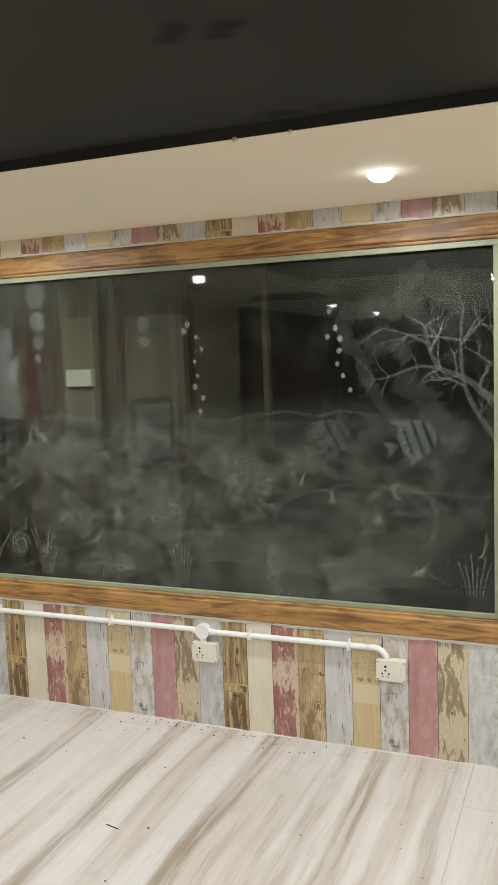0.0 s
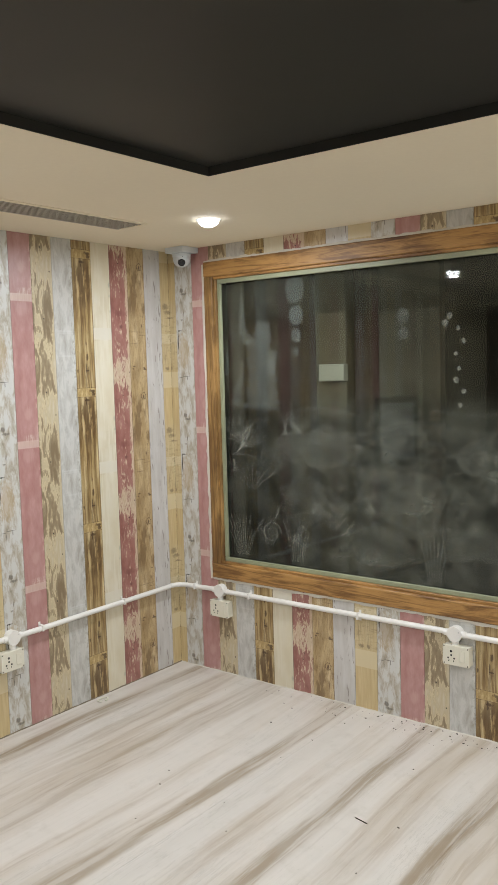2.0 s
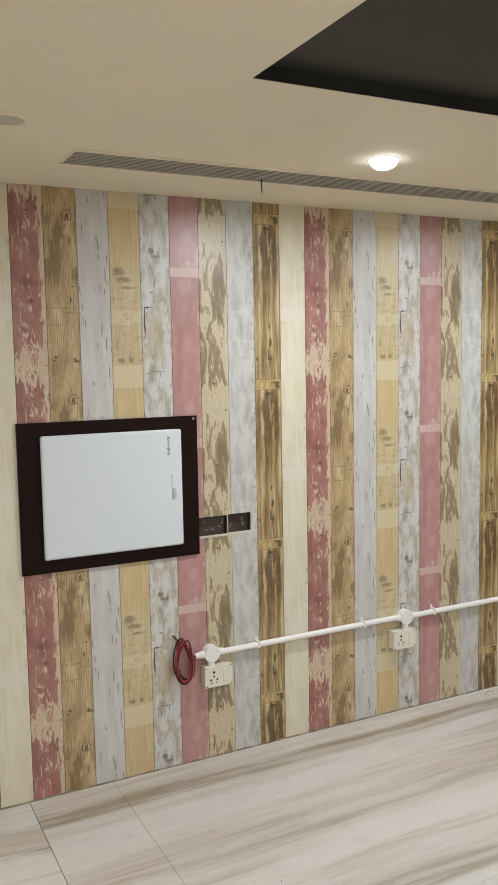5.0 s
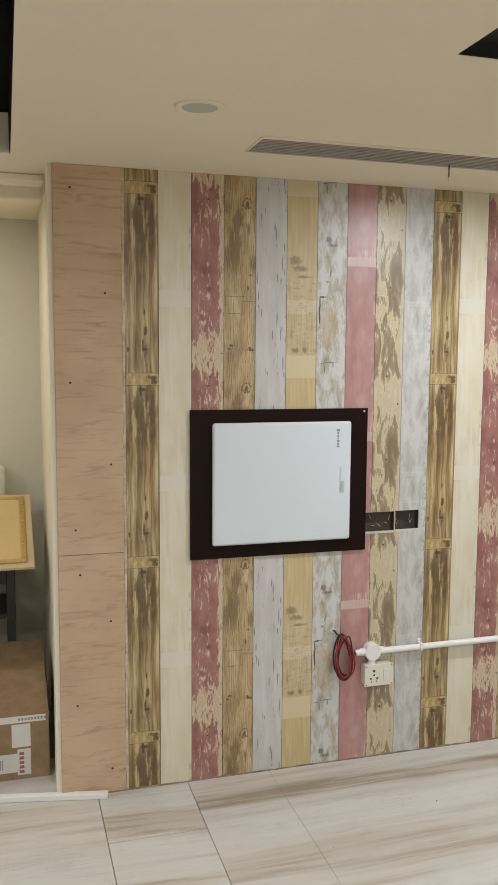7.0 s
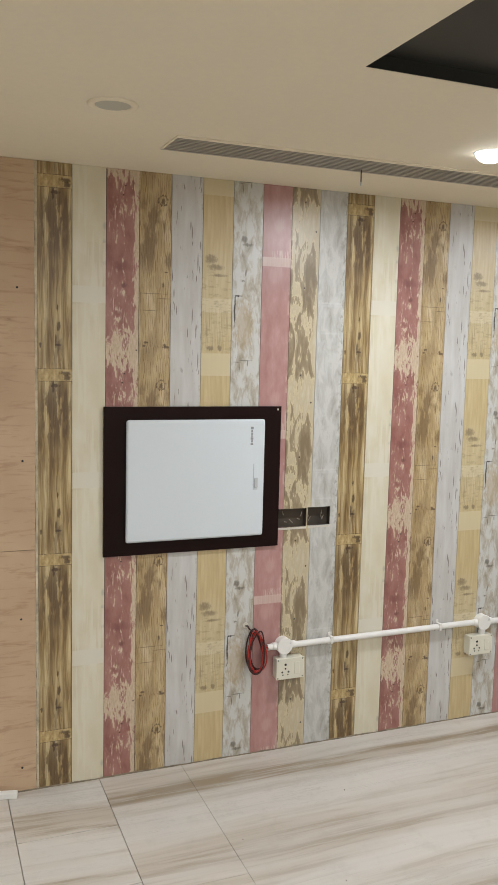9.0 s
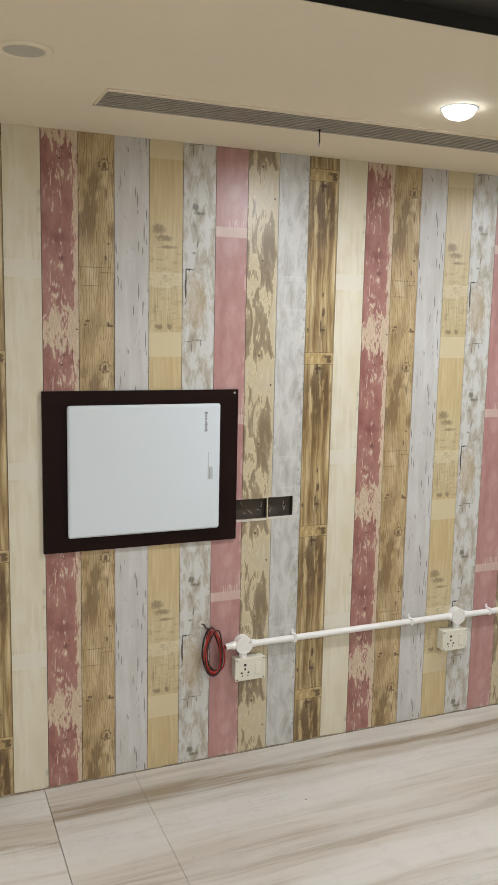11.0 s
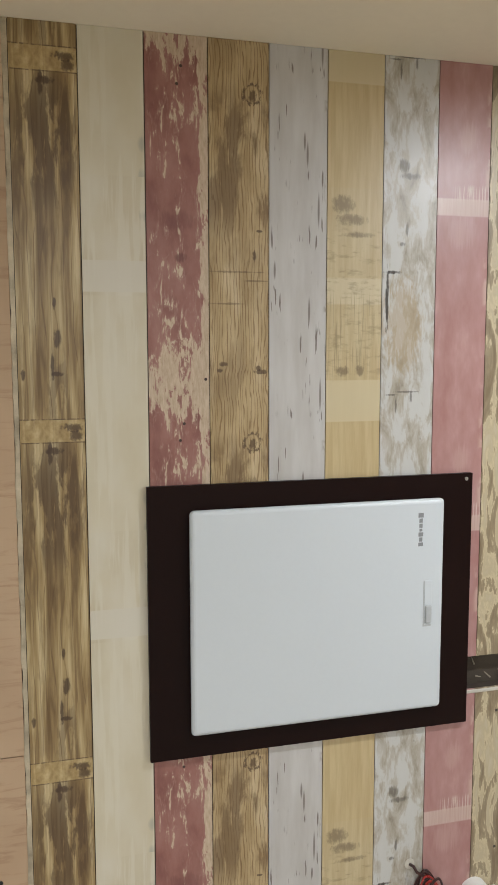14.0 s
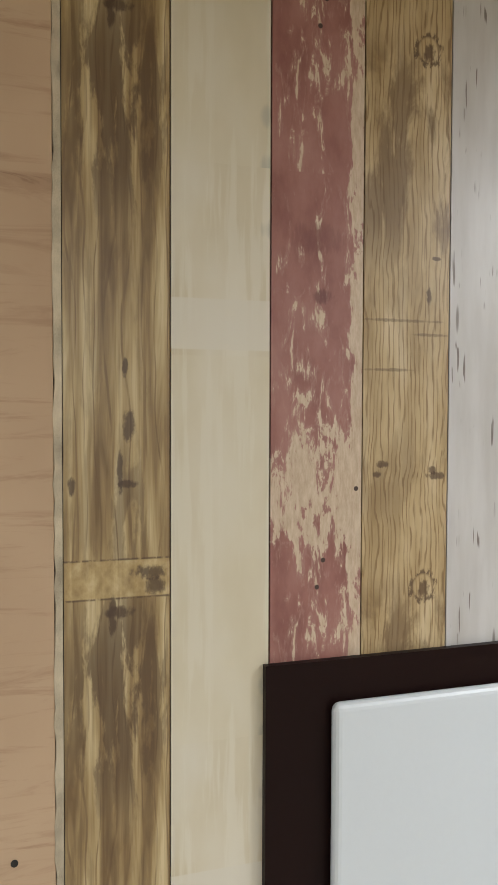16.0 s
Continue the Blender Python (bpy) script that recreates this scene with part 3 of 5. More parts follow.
MARBLE = marble("veined_marble", False)
MARBLE_TILE = marble("veined_marble_tile", True)
CREAM_PAINT = plain("cream_ceiling_paint", (0.84, 0.76, 0.60), 0.75, 8, 0.035, spec=0.2)
ALCOVE_PAINT = plain("off_white_wall_paint", (0.62, 0.59, 0.50), 0.7, 8, 0.05, spec=0.2)
BLACK_PAINT = black_paint()
BACKING = plain("dark_backing", (0.05, 0.035, 0.025), 0.9)
PALE_EDGE = plain("raw_laminate_edge", (0.47, 0.40, 0.285), 0.8, 160, 0.5)
PLY = plywood()
CASING_H = timber("golden_teak_across", (0.075, 0.027, 0.008), (0.37, 0.20, 0.065), "x", 0.5)
CASING_V = timber("golden_teak_upright", (0.10, 0.048, 0.014), (0.33, 0.19, 0.066), "z", 0.5)
SEAL = plain("pale_green_glazing_tape", (0.27, 0.285, 0.18), 0.5, 30, 0.25)
CAULK = plain("white_filler", (0.60, 0.565, 0.49), 0.7, 50, 0.15)
SLOT_BLACK = plain("matt_black_soffit", (0.007, 0.007, 0.006), 0.9, spec=0.1)
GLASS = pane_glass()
ETCH = etching("sandblasted_etching", 0.105)
ETCH_SOFT = etching("faint_etching", 0.030, spread=0.8, scale=14.0)
ETCH_REEF = etching("cloudy_etching", 0.019, spread=0.95, scale=13.0)
ETCH_TREE = etching("etched_branch", 0.050, spread=0.3)
ETCH_TOWER = etching("milky_etching", 0.062, (0.62, 0.72, 0.66), 0.45, 11.0)
ETCH_LINE = etching("etched_line", 0.17, spread=0.5)
WHITE_PVC = plain("white_conduit_plastic", (0.76, 0.74, 0.70), 0.38, 30, 0.04)
IVORY = plain("ivory_switch_plastic", (0.68, 0.65, 0.54), 0.35, 30, 0.03)
SHADE_AND_SCREW = plain("shade_and_screw_black", (0.015, 0.014, 0.012), 0.7)
WHITE_STEEL = plain("white_powder_coat", (0.64, 0.685, 0.715), 0.38, 20, 0.02)
GREY_STEEL = plain("pale_grey_plastic", (0.46, 0.48, 0.49), 0.4)
LOGO_GREY = plain("grey_print", (0.25, 0.26, 0.27), 0.5)
SHRED = plain("dusty_shreds", (0.30, 0.26, 0.20), 0.9)
DARK_BROWN = plain("mottled_dark_brown", (0.07, 0.055, 0.04), 0.9, 60, 0.5)
MAROON = plain("dark_brown_laminate", (0.0115, 0.0042, 0.0034), 0.38, 20, 0.15, spec=0.12)
STEEL = plain("bright_screw_steel", (0.6, 0.6, 0.58), 0.35, metal=1.0)
RED_WIRE = plain("red_wire_sheath", (0.36, 0.022, 0.015), 0.35)
BROWN_WIRE = plain("dark_brown_wire_sheath", (0.045, 0.014, 0.012), 0.4)
SLAT = plain("dull_aluminium", (0.40, 0.37, 0.31), 0.45, 30, 0.08)
VENT_SHADE = plain("vent_gap_shade", (0.03, 0.027, 0.022), 0.8)
LAMP_ON = glow("lit_diffuser", (0.95, 0.99, 1.04), 11.0)
LAMP_OFF = plain("unlit_opal_diffuser", (0.52, 0.50, 0.42), 0.5)
CARD = cardboard()
GOLD = plain("gold_picture_frame", (0.50, 0.33, 0.10), 0.4, 60, 0.25)
PAPER = plain("yellowed_print", (0.64, 0.47, 0.22), 0.6, 12, 0.12)
PALE_WOOD = plain("pale_board", (0.60, 0.47, 0.27), 0.6, 20, 0.12)
BLACK_STEEL = plain("black_table_steel", (0.03, 0.028, 0.025), 0.45)
TAPE = plain("white_printed_tape", (0.66, 0.63, 0.58), 0.4, 20, 0.06)
RED_INK = plain("faded_red_ink", (0.36, 0.12, 0.12), 0.6)
PANEL_WOOD = timber("dark_wall_panelling", (0.05, 0.022, 0.012), (0.12, 0.06, 0.03), "z")
ROOM_SHADE = plain("outer_room_shade", (0.03, 0.032, 0.03), 0.8, 3, 0.3)
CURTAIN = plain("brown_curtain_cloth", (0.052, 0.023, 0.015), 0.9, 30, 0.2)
OUTER_PALE = plain("dull_beige_paint", (0.15, 0.122, 0.078), 0.8, 10, 0.15)
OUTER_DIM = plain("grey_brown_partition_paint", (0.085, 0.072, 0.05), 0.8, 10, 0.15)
LENS = plain("black_lens", (0.01, 0.01, 0.012), 0.12)
FLOOR_GAP_SHADE = plain("shaded_floor_joint", (0.20, 0.16, 0.11), 0.9, 120, 0.6)
CRUMB = plain("dark_plaster_crumb", (0.10, 0.085, 0.07), 0.9)


# ---- mesh helpers ----
def box(bm, x0, x1, y0, y1, z0, z1, bevel=0.0, seg=1):
    r = bmesh.ops.create_cube(bm, size=1.0, matrix=Matrix.Translation(((x0 + x1) / 2, (y0 + y1) / 2, (z0 + z1) / 2)) @ Matrix.Diagonal((x1 - x0, y1 - y0, z1 - z0, 1)))
    if bevel:
        edges = list({e for v in r["verts"] for e in v.link_edges})
        bmesh.ops.bevel(bm, geom=edges, offset=bevel, segments=seg, profile=0.5, affect="EDGES")
    return bm


def boxes(*dims, bevel=0.0, seg=1):
    bm = bmesh.new()
    for d in dims:
        box(bm, *d, bevel=bevel, seg=seg)
    return bm


def rod(bm, a, b, r0, r1=None, seg=16):
    a, b = Vector(a), Vector(b)
    turn = (b - a).to_track_quat("Z", "Y").to_matrix().to_4x4()
    bmesh.ops.create_cone(bm, cap_ends=True, segments=seg, radius1=r0, radius2=r0 if r1 is None else r1, depth=(b - a).length,
                          matrix=Matrix.Translation((a + b) / 2) @ turn)
    return bm


def tube(bm, pts, r, seg=10):
    """A round tube along points."""
    pts = [Vector(p) for p in pts]
    rings, side = [], None
    for i, p in enumerate(pts):
        d = (pts[min(i + 1, len(pts) - 1)] - pts[max(i - 1, 0)]).normalized()
        if side is None:
            side = d.orthogonal().normalized()
        side = (side - d * side.dot(d)).normalized()
        up = d.cross(side)
        rr = r(i / (len(pts) - 1)) if callable(r) else r
        rings.append([bm.verts.new(p + rr * (math.cos(k * math.tau / seg) * side + math.sin(k * math.tau / seg) * up)) for k in range(seg)])
    for a, b in zip(rings, rings[1:]):
        for k in range(seg):
            bm.faces.new((a[k], a[(k + 1) % seg], b[(k + 1) % seg], b[k]))
    bm.faces.new(rings[0][::-1])
    bm.faces.new(rings[-1])
    return bm


def cut_slab(axis, lo, hi, us, vs, holes):
    """A slab between lo and hi along axis, over us x vs of the other two axes, with rectangular holes (u0, u1, v0, v1) through it."""
    bm = bmesh.new()
    cu = sorted({*us, *[h[0] for h in holes], *[h[1] for h in holes]})
    cv = sorted({*vs, *[h[2] for h in holes], *[h[3] for h in holes]})
    cu, cv = [c for c in cu if us[0] <= c <= us[1]], [c for c in cv if vs[0] <= c <= vs[1]]
    full = {(i, j) for i in range(len(cu) - 1) for j in range(len(cv) - 1)
            if not any(h[0] < (cu[i] + cu[i + 1]) / 2 < h[1] and h[2] < (cv[j] + cv[j + 1]) / 2 < h[3] for h in holes)}
    seen = {}

    def vert(u, v, w):
        key = (u, v, w)
        if key not in seen:
            seen[key] = bm.verts.new({"x": (w, u, v), "y": (u, w, v), "z": (u, v, w)}[axis])
        return seen[key]

    for i, j in full:
        a, b, c, d = cu[i], cu[i + 1], cv[j], cv[j + 1]
        bm.faces.new([vert(*q, lo) for q in ((a, c), (b, c), (b, d), (a, d))])
        bm.faces.new([vert(*q, hi) for q in ((a, c), (a, d), (b, d), (b, c))])
        for (p, q), n in ((((a, c), (b, c)), (i, j - 1)), (((b, c), (b, d)), (i + 1, j)), (((b, d), (a, d)), (i, j + 1)), (((a, d), (a, c)), (i - 1, j))):
            if n not in full:
                bm.faces.new((vert(*p, lo), vert(*q, lo), vert(*q, hi), vert(*p, hi)))
    bmesh.ops.recalc_face_normals(bm, faces=bm.faces)
    return bm


def mesh_of(name, bm, material, smooth=False):
    me = bpy.data.meshes.new(name)
    if smooth:
        for f in bm.faces:
            f.smooth = True
    bm.to_mesh(me)
    bm.free()
    me.materials.append(material)
    return me


def hang(ob, parent):
    ob.parent = parent
    ob.matrix_parent_inverse = parent.matrix_basis.inverted()
    return ob


def part(name, bm, material, parent, label="", smooth=False):
    ob = hang(new(name, mesh_of(name, bm, material, smooth)), parent)
    return tagged(ob, label) if label else ob


def thing(name, at, label, category, group="", kind=""):
    ob = new(name)
    ob.empty_display_size = 0.1
    ob.matrix_basis = pose(*at)
    return tagged(ob, label, category, group, kind)


def solid(name, bm, material, label, category, kind="", smooth=False, group=""):
    return tagged(new(name, mesh_of(name, bm, material, smooth)), label, category, group, kind)


# ---- the large structure ----
HOLES = [(0.829, 0.9575, 0.944, 1.021), (0.9615, 1.066, 0.946, 1.023)]     # cut-outs beside the board: y0, y1, z0, z1
FACE = 0.005                                                            # board thickness
WEST_END = -0.368

wall_west = solid("wall_west", cut_slab("x", -0.125, -FACE - 0.0005, (WEST_END, NORTH + 0.12), (0, CEIL + 0.3), HOLES), BACKING,
                  "wall clad in mismatched painted wood planks", "wall", "structure")
WIN = (0.262, 3.070, 0.525, 2.214)                                       # casing outside: x0, x1, z0, z1
RIM, JAMB = 0.078, 0.056
OPEN = (WIN[0] + 0.05, WIN[1] - 0.06, WIN[2] + 0.06, WIN[3] - 0.06)
wall_north = solid("wall_north", cut_slab("y", NORTH + FACE + 0.0005, NORTH + 0.12, (0.0, EAST), (0, CEIL + 0.3), [OPEN]), BACKING,
                   "window wall clad in mismatched painted wood planks", "wall", "structure")
# east, south and far west walls are assumed and unseen; they close the room
solid("wall_east", boxes((EAST, EAST + 0.12, SOUTH, NORTH + 0.12, 0, CEIL + 0.3)), ALCOVE_PAINT, "assumed plain off-white wall out of view", "wall", "structure")
solid("wall_south", boxes((-0.125, EAST, SOUTH - 0.12, SOUTH, 0, CEIL + 0.3)), PANEL_WOOD, "assumed dark panelled wall out of view", "wall", "structure")
solid("wall_west_far", boxes((-0.125, 0, SOUTH, -1.7, 0, CEIL + 0.3)), PANEL_WOOD, "assumed dark panelled wall out of view", "wall", "structure")
solid("wall_alcove_side", boxes((-1.28, -0.1255, WEST_END, WEST_END + 0.12, 0, CEIL + 0.3)), CREAM_PAINT, "off-white painted side wall of the alcove", "wall", "structure")
solid("wall_alcove_back", boxes((-1.40, -1.28, -1.82, WEST_END + 0.12, 0, CEIL + 0.3)), ALCOVE_PAINT, "off-white painted back wall of the alcove", "wall", "structure")
# unseen side, assumed to close the alcove
solid("wall_alcove_south", boxes((-1.28, -0.1255, -1.82, -1.70, 0, CEIL + 0.3)), ALCOVE_PAINT, "off-white painted side wall of the alcove", "wall", "structure")
solid("wall_pillar_face", boxes((-0.1255, -0.014, WEST_END - 0.018, WEST_END - 0.0005, 0, CEIL)), CREAM_PAINT, "plastered off-white end of the pillar", "wall", "structure")

RECESS = (1.322, 4.005, 0.424, 1.803)                                    # x0, x1, y0, y1
DROP = (0.09, 1.80, -1.55, -0.505)
VENT = (0.365, 0.552, 0.220, 2.290)
solid("ceiling", cut_slab("z", CEIL, CEIL + 0.032, (-1.40, EAST), (SOUTH, NORTH + 0.12), [RECESS, DROP, VENT]), CREAM_PAINT,
      "cream painted false ceiling with a recessed panel", "ceiling", "structure")
recess = solid("ceiling_recess", boxes((RECESS[0] - 0.05, RECESS[1] + 0.05, RECESS[2] - 0.05, RECESS[3] + 0.05, CEIL + 0.0325, CEIL + 0.08)), BLACK_PAINT,
               "matt black panel set into the ceiling", "ceiling", "structure")
for e in ((RECESS[0] - 0.001, RECESS[0] + 0.003, RECESS[2], RECESS[3]), (RECESS[1] - 0.003, RECESS[1] + 0.001, RECESS[2], RECESS[3]),
          (RECESS[0] + 0.003, RECESS[1] - 0.003, RECESS[3] - 0.003, RECESS[3] + 0.001), (RECESS[0] + 0.003, RECESS[1] - 0.003, RECESS[2] - 0.001, RECESS[2] + 0.003)):
    part("reveal", boxes((*e, CEIL + 0.001, CEIL + 0.032)), BLACK_PAINT, recess)
solid("ceiling_slot", boxes((DROP[0] - 0.05, DROP[1] + 0.05, DROP[2] - 0.05, DROP[3] + 0.05, CEIL + 0.13, CEIL + 0.16),
                            (DROP[0], DROP[1], DROP[3] - 0.003, DROP[3] + 0.001, CEIL + 0.001, CEIL + 0.13)), SLOT_BLACK,
      "black painted slot over the passage", "ceiling", "structure")
solid("ceiling_upstand", boxes((DROP[0] - 0.02, DROP[0] + 0.002, DROP[2], DROP[3] - 0.004, CEIL + 0.002, CEIL + 0.129)), CREAM_PAINT,
      "cream painted edge of the ceiling slot", "ceiling", "structure")
solid("ceiling_beam", boxes((0.98, 1.799, DROP[2], DROP[3] - 0.03, CEIL + 0.03, CEIL + 0.128), bevel=0.004), CREAM_PAINT,
      "cream painted beam across the ceiling slot", "beam", "structure")
for i, (x, h) in enumerate(((-0.20, 0.030), (-0.42, 0.055))):
    solid("trim", boxes((x - 0.10, x, -1.70, WEST_END - 0.019, CEIL - h, CEIL - 0.0005), bevel=0.006), CREAM_PAINT,
          "cream plaster ledge under the alcove ceiling", "trim", "structure")

# floor: a bed with marble slabs laid on it
floor = solid("floor", boxes((-1.40, EAST, SOUTH, NORTH + 0.12, -0.12, -0.010)), PALE_EDGE, "veined white marble floor with grey and tan streaks", "floor", "structure")


def slab(x0, x1, y0, y1, gap=0.0013, stone=MARBLE_TILE):
    ob = new("slab", mesh_of("slab", boxes((x0 + gap, x1 - gap, y0 + gap, y1 - gap, -0.0098, 0.0), bevel=0.0006), stone))
    hang(ob, floor)


# ---- window ----
window = thing("window_1", ((WIN[0] + WIN[1]) / 2, NORTH, WIN[2]), "wide fixed window of etched glass in a golden teak casing", "window", kind="structure")
y0, y1 = NORTH - 0.012, NORTH + 0.02
part("casing_top", boxes((WIN[0], WIN[1], y0, y1, WIN[3] - RIM, WIN[3]), bevel=0.004), CASING_H, window)
part("casing_bottom", boxes((WIN[0], WIN[1], y0, y1, WIN[2], WIN[2] + RIM), bevel=0.004), CASING_H, window)
part("casing_side", boxes((WIN[0], WIN[0] + JAMB, y0 + 0.002, y1, WIN[2] + RIM, WIN[3] - RIM), bevel=0.004), CASING_V, window)
part("casing_side", boxes((WIN[1] - RIM, WIN[1], y0 + 0.002, y1, WIN[2] + RIM, WIN[3] - RIM), bevel=0.004), CASING_V, window)
ix0, ix1, iz0, iz1 = WIN[0] + JAMB, WIN[1] - RIM, WIN[2] + RIM, WIN[3] - RIM
for d in ((ix0 - 0.006, ix1 + 0.006, iz1 - 0.014, iz1 + 0.004), (ix0 - 0.006, ix1 + 0.006, iz0 - 0.004, iz0 + 0.014),
          (ix0 - 0.004, ix0 + 0.014, iz0 + 0.014, iz1 - 0.014), (ix1 - 0.014, ix1 + 0.004, iz0 + 0.014, iz1 - 0.014)):
    part("glazing_bead", boxes((d[0], d[1], NORTH + 0.004, NORTH + 0.03, d[2], d[3]), bevel=0.003), CASING_H if d[1] - d[0] > 1 else CASING_V, window)
for d in ((ix0 + 0.014, ix1 - 0.014, iz1 - 0.038, iz1 - 0.014), (ix0 + 0.014, ix1 - 0.014, iz0 + 0.014, iz0 + 0.036),
          (ix0 + 0.014, ix0 + 0.034, iz0 + 0.036, iz1 - 0.038), (ix1 - 0.034, ix1 - 0.014, iz0 + 0.036, iz1 - 0.038)):
    part("glazing_tape", boxes((d[0], d[1], NORTH + 0.018, NORTH + 0.034, d[2], d[3]), bevel=0.002), SEAL, window, "pale green glazing tape")
LEAN_BACK = -0.5
PANE_AT = pose((ix0 + ix1) / 2, NORTH + 0.036, iz0, LEAN_BACK)
half = (ix1 - ix0) / 2
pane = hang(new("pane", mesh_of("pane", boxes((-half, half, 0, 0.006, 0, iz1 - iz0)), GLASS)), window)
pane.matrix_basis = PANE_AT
pane.visible_shadow = False
tagged(pane, "clear glass etched with fish, coral and bubbles")

# assumed room behind the pane: near-black colour stands in for its missing light
solid("wall_outer_back", boxes((-1.5, 6.5, 7.0, 7.1, 0, 3.0)), ROOM_SHADE, "assumed wall of the room beyond, its darkness painted on", "wall", "structure")
solid("wall_outer_west", boxes((-1.6, -1.5, NORTH + 0.121, 7.0, 0, 3.0)), ROOM_SHADE, "assumed wall of the room beyond, its darkness painted on", "wall", "structure")
solid("wall_outer_east", boxes((6.5, 6.6, NORTH + 0.121, 7.0, 0, 3.0)), ROOM_SHADE, "assumed wall of the room beyond, its darkness painted on", "wall", "structure")
solid("floor_outer", boxes((-1.5, 6.5, NORTH + 0.121, 7.0, -0.1, 0)), ROOM_SHADE, "assumed floor of the room beyond, its darkness painted on", "floor", "structure")
solid("ceiling_outer", boxes((-1.6, 6.6, NORTH + 0.121, 7.1, 3.0, 3.1)), ROOM_SHADE, "assumed ceiling of the room beyond, its darkness painted on", "ceiling", "structure")

# stand-ins for shapes in the pane, placed and toned to fit the camera's view
def hanging_curtain(x0, x1, folds, y):
    bm, rows = bmesh.new(), []
    n = folds * 8
    for i in range(n + 1):
        x, d = x0 + (x1 - x0) * i / n, 0.016 * math.cos(i * math.tau / 8) + 0.008 * math.sin(i * 0.9)
        rows.append([bm.verts.new((x, y + d + t, z)) for t in (0.0, 0.004) for z in (0.02, 2.6)])
    for a, b in zip(rows, rows[1:]):
        for p, q in ((0, 1), (1, 3), (3, 2), (2, 0)):
            bm.faces.new((a[p], a[q], b[q], b[p]))
    bm.faces.new([rows[0][k] for k in (0, 2, 3, 1)])
    bm.faces.new([rows[-1][k] for k in (0, 1, 3, 2)])
    bmesh.ops.recalc_face_normals(bm, faces=bm.faces)
    solid("curtain", bm, CURTAIN, "dark reddish brown curtain hanging in the unlit room", "curtain", smooth=True, group="curtains beyond the window")


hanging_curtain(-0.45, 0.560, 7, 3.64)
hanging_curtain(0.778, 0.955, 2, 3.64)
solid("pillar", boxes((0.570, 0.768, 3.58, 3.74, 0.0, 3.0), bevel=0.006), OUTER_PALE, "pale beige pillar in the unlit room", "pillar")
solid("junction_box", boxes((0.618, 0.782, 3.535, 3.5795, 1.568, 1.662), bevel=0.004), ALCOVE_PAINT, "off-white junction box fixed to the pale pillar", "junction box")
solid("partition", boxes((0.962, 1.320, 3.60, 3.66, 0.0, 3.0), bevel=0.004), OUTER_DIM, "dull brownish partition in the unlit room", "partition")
solid("post", boxes((1.765, 1.797, 3.60, 3.64, 0.0, 3.0), bevel=0.003), DARK_BROWN, "slim dark post in the unlit room", "post")

# ---- etched picture on the pane: flat frosted shapes, x along the wall and z up ----
PX, PZ = (ix0 + ix1) / 2, iz0
LAYER = [0]


def etched(name, bm, material, label=""):
    LAYER[0] = LAYER[0] % 60 + 1
    for v in bm.verts:
        v.co.y = -0.0006 - 0.00020 * LAYER[0]
    bmesh.ops.recalc_face_normals(bm, faces=bm.faces)
    ob = new(name, mesh_of(name, bm, material))
    ob.matrix_basis = PANE_AT
    ob.parent = pane
    ob.matrix_parent_inverse = PANE_AT.inverted()
    ob.visible_shadow = False
    if label:
        tagged(ob, label)


def blob(bm, x, z, rx, rz, rough=0.12, n=40, seed=0.0, freq=2.2):
    pts = []
    for i in range(n):
        a = i * math.tau / n
        r = 1 + rough * 2 * noise.noise((freq * math.cos(a) + seed, freq * math.sin(a) - seed, seed * 3.1))
        pts.append(bm.verts.new((x - PX + rx * r * math.cos(a), 0, z - PZ + rz * r * math.sin(a))))
    bm.faces.new(pts)
    return bm


def ribbon(bm, pts, w0, w1, rough=0.0, n=24, seed=0.0):
    """A flat stroke along points, tapering from w0 to w1."""
    pts = [Vector((x - PX, 0, z - PZ)) for x, z in pts]
    out = []
    for i in range(n + 1):
        s = i / n * (len(pts) - 1)
        k = min(int(s), len(pts) - 2)
        f = s - k
        a, b, c, d = pts[max(k - 1, 0)], pts[k], pts[k + 1], pts[min(k + 2, len(pts) - 1)]
        p = 0.5 * (2 * b + (c - a) * f + (2 * a - 5 * b + 4 * c - d) * f * f + (3 * b - a - 3 * c + d) * f ** 3)
        out.append(p)
    rows = []
    for i, p in enumerate(out):
        d = (out[min(i + 1, n)] - out[max(i - 1, 0)]).normalized()
        side = Vector((-d.z, 0, d.x))
        w = (w0 + (w1 - w0) * i / n) / 2
        j1 = 1 + rough * 2 * noise.noise((i * 0.7 + seed, seed, 0.3))
        j2 = 1 + rough * 2 * noise.noise((i * 0.7 - seed, 4.0, seed))
        rows.append((bm.verts.new(p + side * w * j1), bm.verts.new(p - side * w * j2)))
    for (a, b), (c, d) in zip(rows, rows[1:]):
        bm.faces.new((a, b, d, c))
    return bm


def twig(bm, rnd, x, z, ang, length, w, depth):
    pts, a = [(x, z)], ang
    for _ in range(4):
        a += rnd.uniform(-0.28, 0.28)
        pts.append((pts[-1][0] + length / 4 * math.cos(a), pts[-1][1] + length / 4 * math.sin(a)))
    ribbon(bm, pts, w, w * (0.5 if depth else 0.15), n=12)
    if depth:
        for k in (1, 2, 3, 4):
            twig(bm, rnd, *pts[k], a + rnd.choice((-1, 1)) * rnd.uniform(0.45, 1.0), length * rnd.uniform(0.4, 0.62), w * 0.5, depth - 1)


